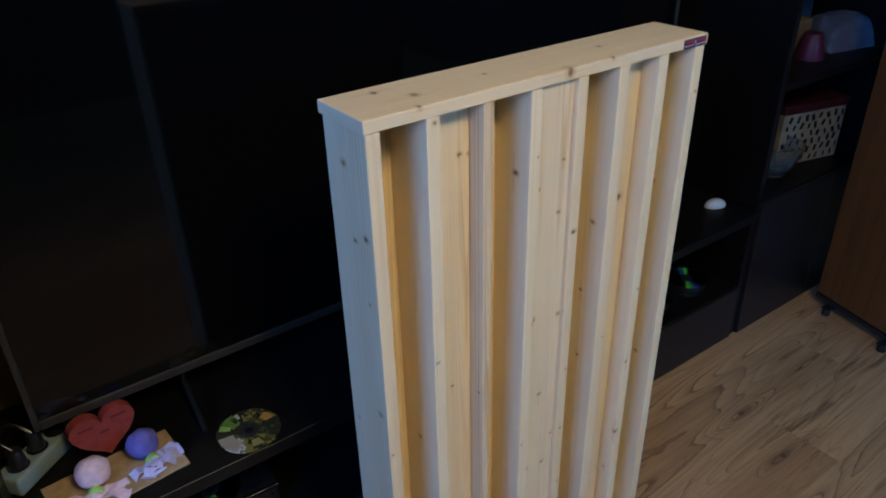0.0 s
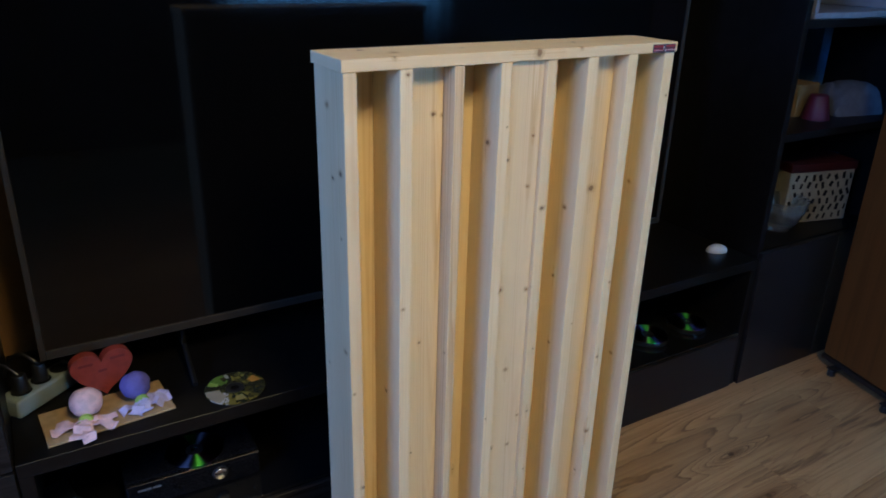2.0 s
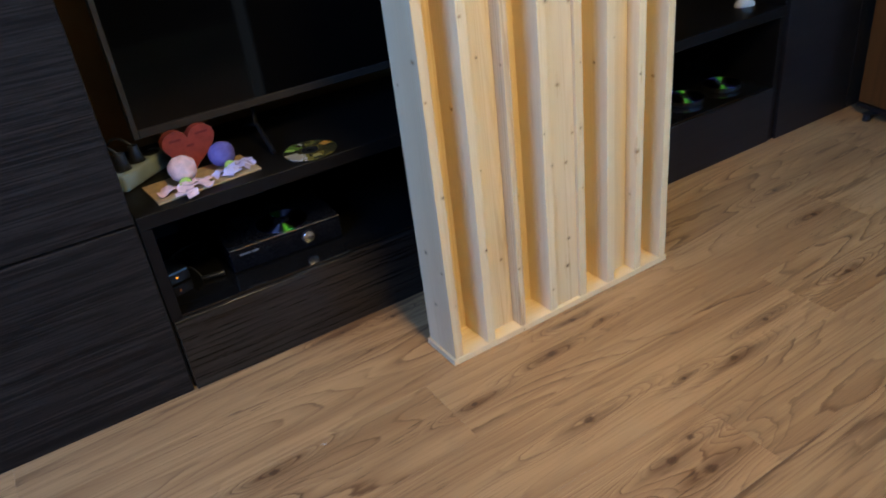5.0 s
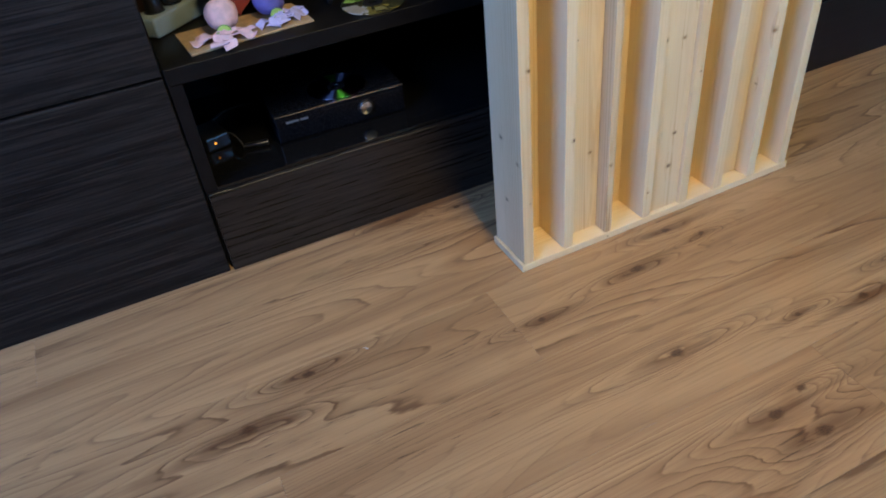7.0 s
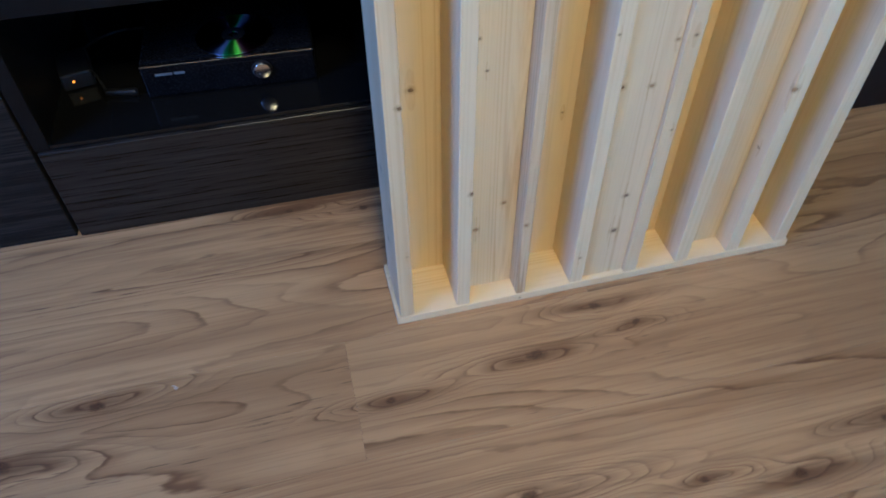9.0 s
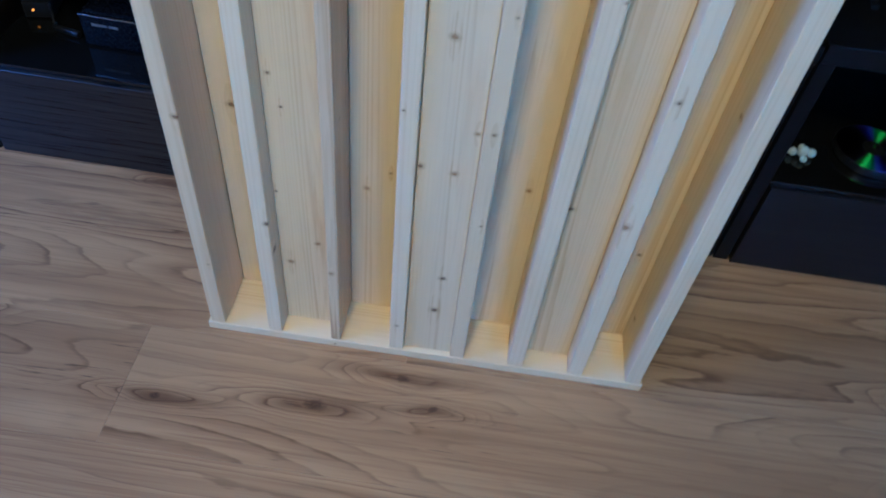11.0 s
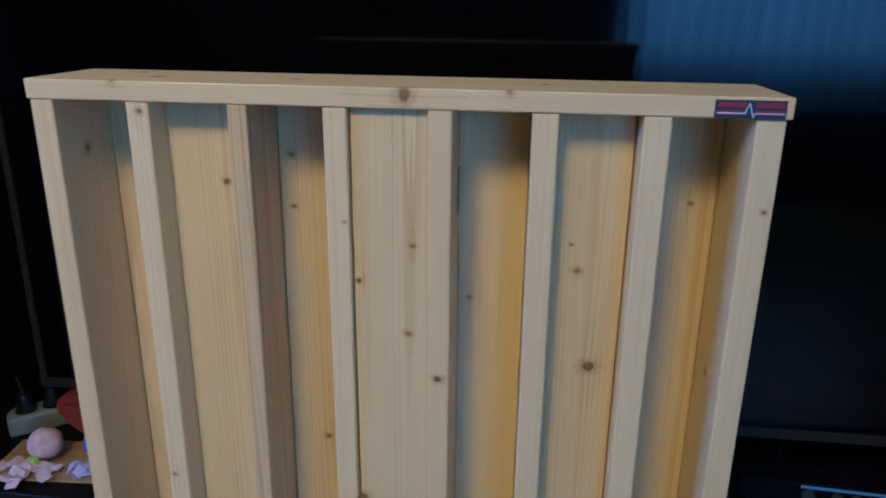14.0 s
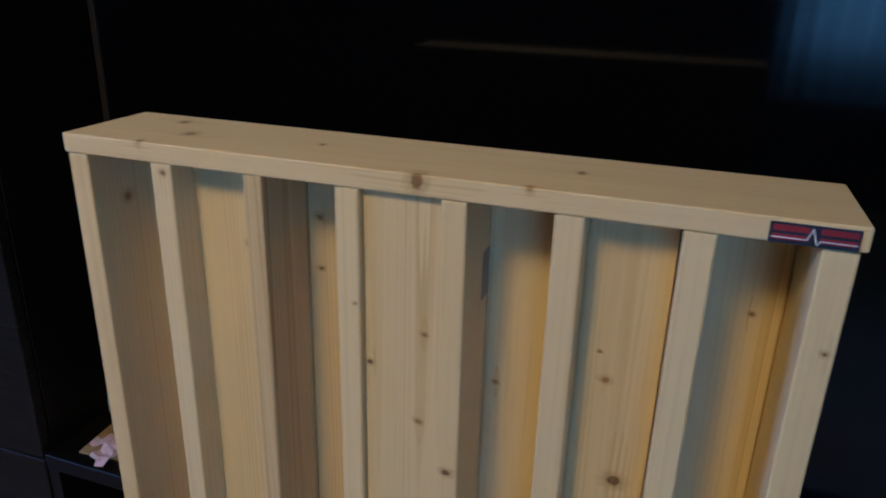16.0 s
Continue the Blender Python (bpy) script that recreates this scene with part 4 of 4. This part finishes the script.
def laminate(knots):
    """Printed oak board: long pointed loops of soft growth bands with ragged dark edges, smoky veins, pores and knots."""
    n = Net("oak_laminate")
    lite, mid, dark, burnt = (0.540, 0.320, 0.143), (0.300, 0.152, 0.061), (0.122, 0.053, 0.021), (0.050, 0.022, 0.010)
    pos = n.node("NewGeometry").outputs["Position"]
    rnd = n.node("ObjectInfo").outputs["Random"]
    comb = n.node("CombineXYZ")
    for socket, k in zip(comb.inputs, (37.0, 91.0, 53.0)):
        n.put(socket, n.math("MULTIPLY", rnd, k))
    p = n.vmath("ADD", pos, comb.outputs[0])

    def streaky(along, scale, detail=2.0, rough=0.5, dist=0.0):
        return n.noise(n.vmath("MULTIPLY", p, (along, 1.0, 1.0)), scale, detail, rough, dist)

    field = streaky(0.105, 7.5, 1.5, 0.4, 0.35)
    core = halo = near = None
    ragged = n.remap(n.noise(pos, 110.0, 3), 0.2, 0.8, 0.6, 1.4, False)
    swirl_noise = n.node("TexNoise")
    n.put(swirl_noise.inputs["Vector"], n.vmath("MULTIPLY", pos, (0.45, 1.0, 1.0)))
    swirl_noise.inputs["Scale"].default_value = 22.0
    swirl = n.vmath("MULTIPLY", n.vmath("SUBTRACT", swirl_noise.outputs["Color"], (0.5, 0.5, 0.5)), (0.060, 0.020, 0.0))
    for kx, ky, kz, r in knots:
        away = n.vmath("SUBTRACT", pos, (kx, ky, kz))
        d = n.math("MULTIPLY", n.vmath("LENGTH", n.vmath("MULTIPLY", away, (0.62, 1.0, 1.0))), ragged)
        wide = n.vmath("LENGTH", n.vmath("MULTIPLY", n.vmath("ADD", away, swirl), (0.20, 1.0, 1.0)))
        field = n.math("ADD", field, n.remap(wide, 0.0, r * 4.2, 0.22, 0.0))
        new_core, new_halo, new_near = n.remap(d, r * 0.30, r * 0.95, 1.0, 0.0), n.remap(wide, r * 0.4, r * 1.9, 1.0, 0.0), n.remap(wide, r * 1.0, r * 5.0, 1.0, 0.0)
        core = new_core if core is None else n.math("MAXIMUM", core, new_core)
        halo = new_halo if halo is None else n.math("MAXIMUM", halo, new_halo)
        near = new_near if near is None else n.math("MAXIMUM", near, new_near)
    field = n.math("ADD", field, n.math("MULTIPLY", streaky(0.22, 34.0, 3, 0.6), 0.038))
    turns = n.math("MULTIPLY", field, 22.0)
    wave = n.math("FRACT", turns)
    hashed = n.node("TexWhiteNoise")
    hashed.noise_dimensions = "1D"
    n.put(hashed.inputs["W"], n.math("FLOOR", turns))
    weight = n.math("MULTIPLY_ADD", hashed.outputs["Value"], 0.9, 0.15)
    band = n.math("MULTIPLY", n.remap(wave, 0.10, 0.92), n.remap(wave, 0.92, 1.0, 1.0, 0.0))
    edge = n.math("MULTIPLY", n.remap(wave, 0.74, 0.91), n.remap(wave, 0.91, 0.99, 1.0, 0.0))
    where = n.math("MAXIMUM", n.remap(streaky(0.22, 5.0, 2, 0.5), 0.40, 0.58, 0.30, 1.0), n.math("MULTIPLY", near, 0.9))
    broken = n.remap(streaky(0.10, 50.0, 2, 0.6), 0.30, 0.55, 0.15, 1.0)
    smoke = n.remap(streaky(0.045, 15.0, 3, 0.6, 0.3), 0.50, 0.74)
    fibre = n.remap(streaky(0.022, 330.0, 3, 0.65), 0.48, 0.75)
    col = n.mix(n.remap(streaky(0.10, 9.0, 3, 0.55), 0.42, 0.70, 0.0, 0.55), lite, mid)
    lines = n.math("MULTIPLY", n.remap(streaky(0.020, 95.0, 3, 0.6, 0.1), 0.47, 0.66), n.remap(streaky(0.08, 8.0, 2), 0.36, 0.60, 0.35, 1.0))
    col = n.mix(n.math("MULTIPLY", lines, 0.52), col, mid)
    col = n.mix(n.math("MULTIPLY", n.math("MULTIPLY", band, weight), n.math("MULTIPLY", where, 0.72)), col, mid)
    col = n.mix(n.math("MULTIPLY", n.math("MULTIPLY", edge, weight), n.math("MULTIPLY", n.math("MULTIPLY", where, broken), 0.86)), col, dark)
    col = n.mix(n.math("MULTIPLY", n.math("MULTIPLY", smoke, where), 0.30), col, dark)
    vein = n.math("MAXIMUM", n.remap(streaky(0.085, 5.5, 2, 0.5, 0.3), 0.54, 0.66), n.math("MULTIPLY", near, 0.55))
    strands = n.remap(streaky(0.075, 42.0, 3, 0.6, 0.4), 0.47, 0.62)
    col = n.mix(n.math("MULTIPLY", n.math("MULTIPLY", strands, vein), 0.78), col, dark)
    col = n.mix(n.math("MULTIPLY", fibre, 0.26), col, dark)
    pores = n.remap(streaky(0.05, 260.0, 2, 0.6), 0.60, 0.70)
    flecks = n.remap(streaky(0.25, 9.0, 2, 0.6), 0.54, 0.66)
    col = n.mix(n.math("MULTIPLY", n.math("MULTIPLY", pores, n.math("MAXIMUM", flecks, halo)), 0.75), col, burnt)
    col = n.mix(n.math("MULTIPLY", n.math("MULTIPLY", halo, broken), 0.65), col, dark)
    col = n.mix(n.math("MULTIPLY", core, 0.88), col, n.mix(n.remap(n.noise(pos, 380.0, 2), 0.35, 0.65), burnt, dark))
    tone = n.node("CombineXYZ")
    for socket in tone.inputs:
        n.put(socket, n.remap(rnd, 0.0, 1.0, 0.84, 1.04, False))
    col = n.mix(1.0, col, tone.outputs[0], "MULTIPLY")
    n.bump(n.math("ADD", n.math("MULTIPLY", pores, -0.6), fibre), 0.10, 0.0005)
    return n.finish(col, n.remap(fibre, 0.0, 1.0, 0.33, 0.44), 0.0, 0.4)


M_PLANK = laminate(FLOOR_KNOTS)
floor = solid("floor", box(X0 - 0.12, X1 + 0.12, Y0 - 0.12, Y1 + 0.12, -0.1, -0.009, 0), M_FLOORSUB, "warm oak-look laminate plank floor with knots", "floor", kind="structure")
PW, PL = 0.1935, 1.285
row0 = -0.2045
cut = {}


def plank_mesh(length, width):
    """Planks of one size share one mesh."""
    key = (round(length, 4), round(width, 4))
    if key not in cut:
        cut[key] = to_mesh(box(0.0001, length - 0.0001, 0.0001, width - 0.0001, -0.0088, 0.0, 0.0003), M_PLANK, name="plank")
    return cut[key]


for r in range(math.floor((Y0 - row0) / PW), math.ceil((Y1 - row0) / PW)):
    start = {-2: 0.294, -1: -0.54, 0: -0.0875, 1: 0.30, 2: 0.42}.get(r, -0.0875 + ((r * 0.437 + 0.2) % 1.0) * PL)
    y0, y1 = max(row0 + r * PW, Y0), min(row0 + (r + 1) * PW, Y1)
    for k in range(math.floor((X0 - start) / PL), math.ceil((X1 - start) / PL)):
        x0, x1 = max(start + k * PL, X0), min(start + (k + 1) * PL, X1)
        ob = new("plank", plank_mesh(x1 - x0, y1 - y0))
        ob.parent = floor
        ob.location = (x0, y0, 0)
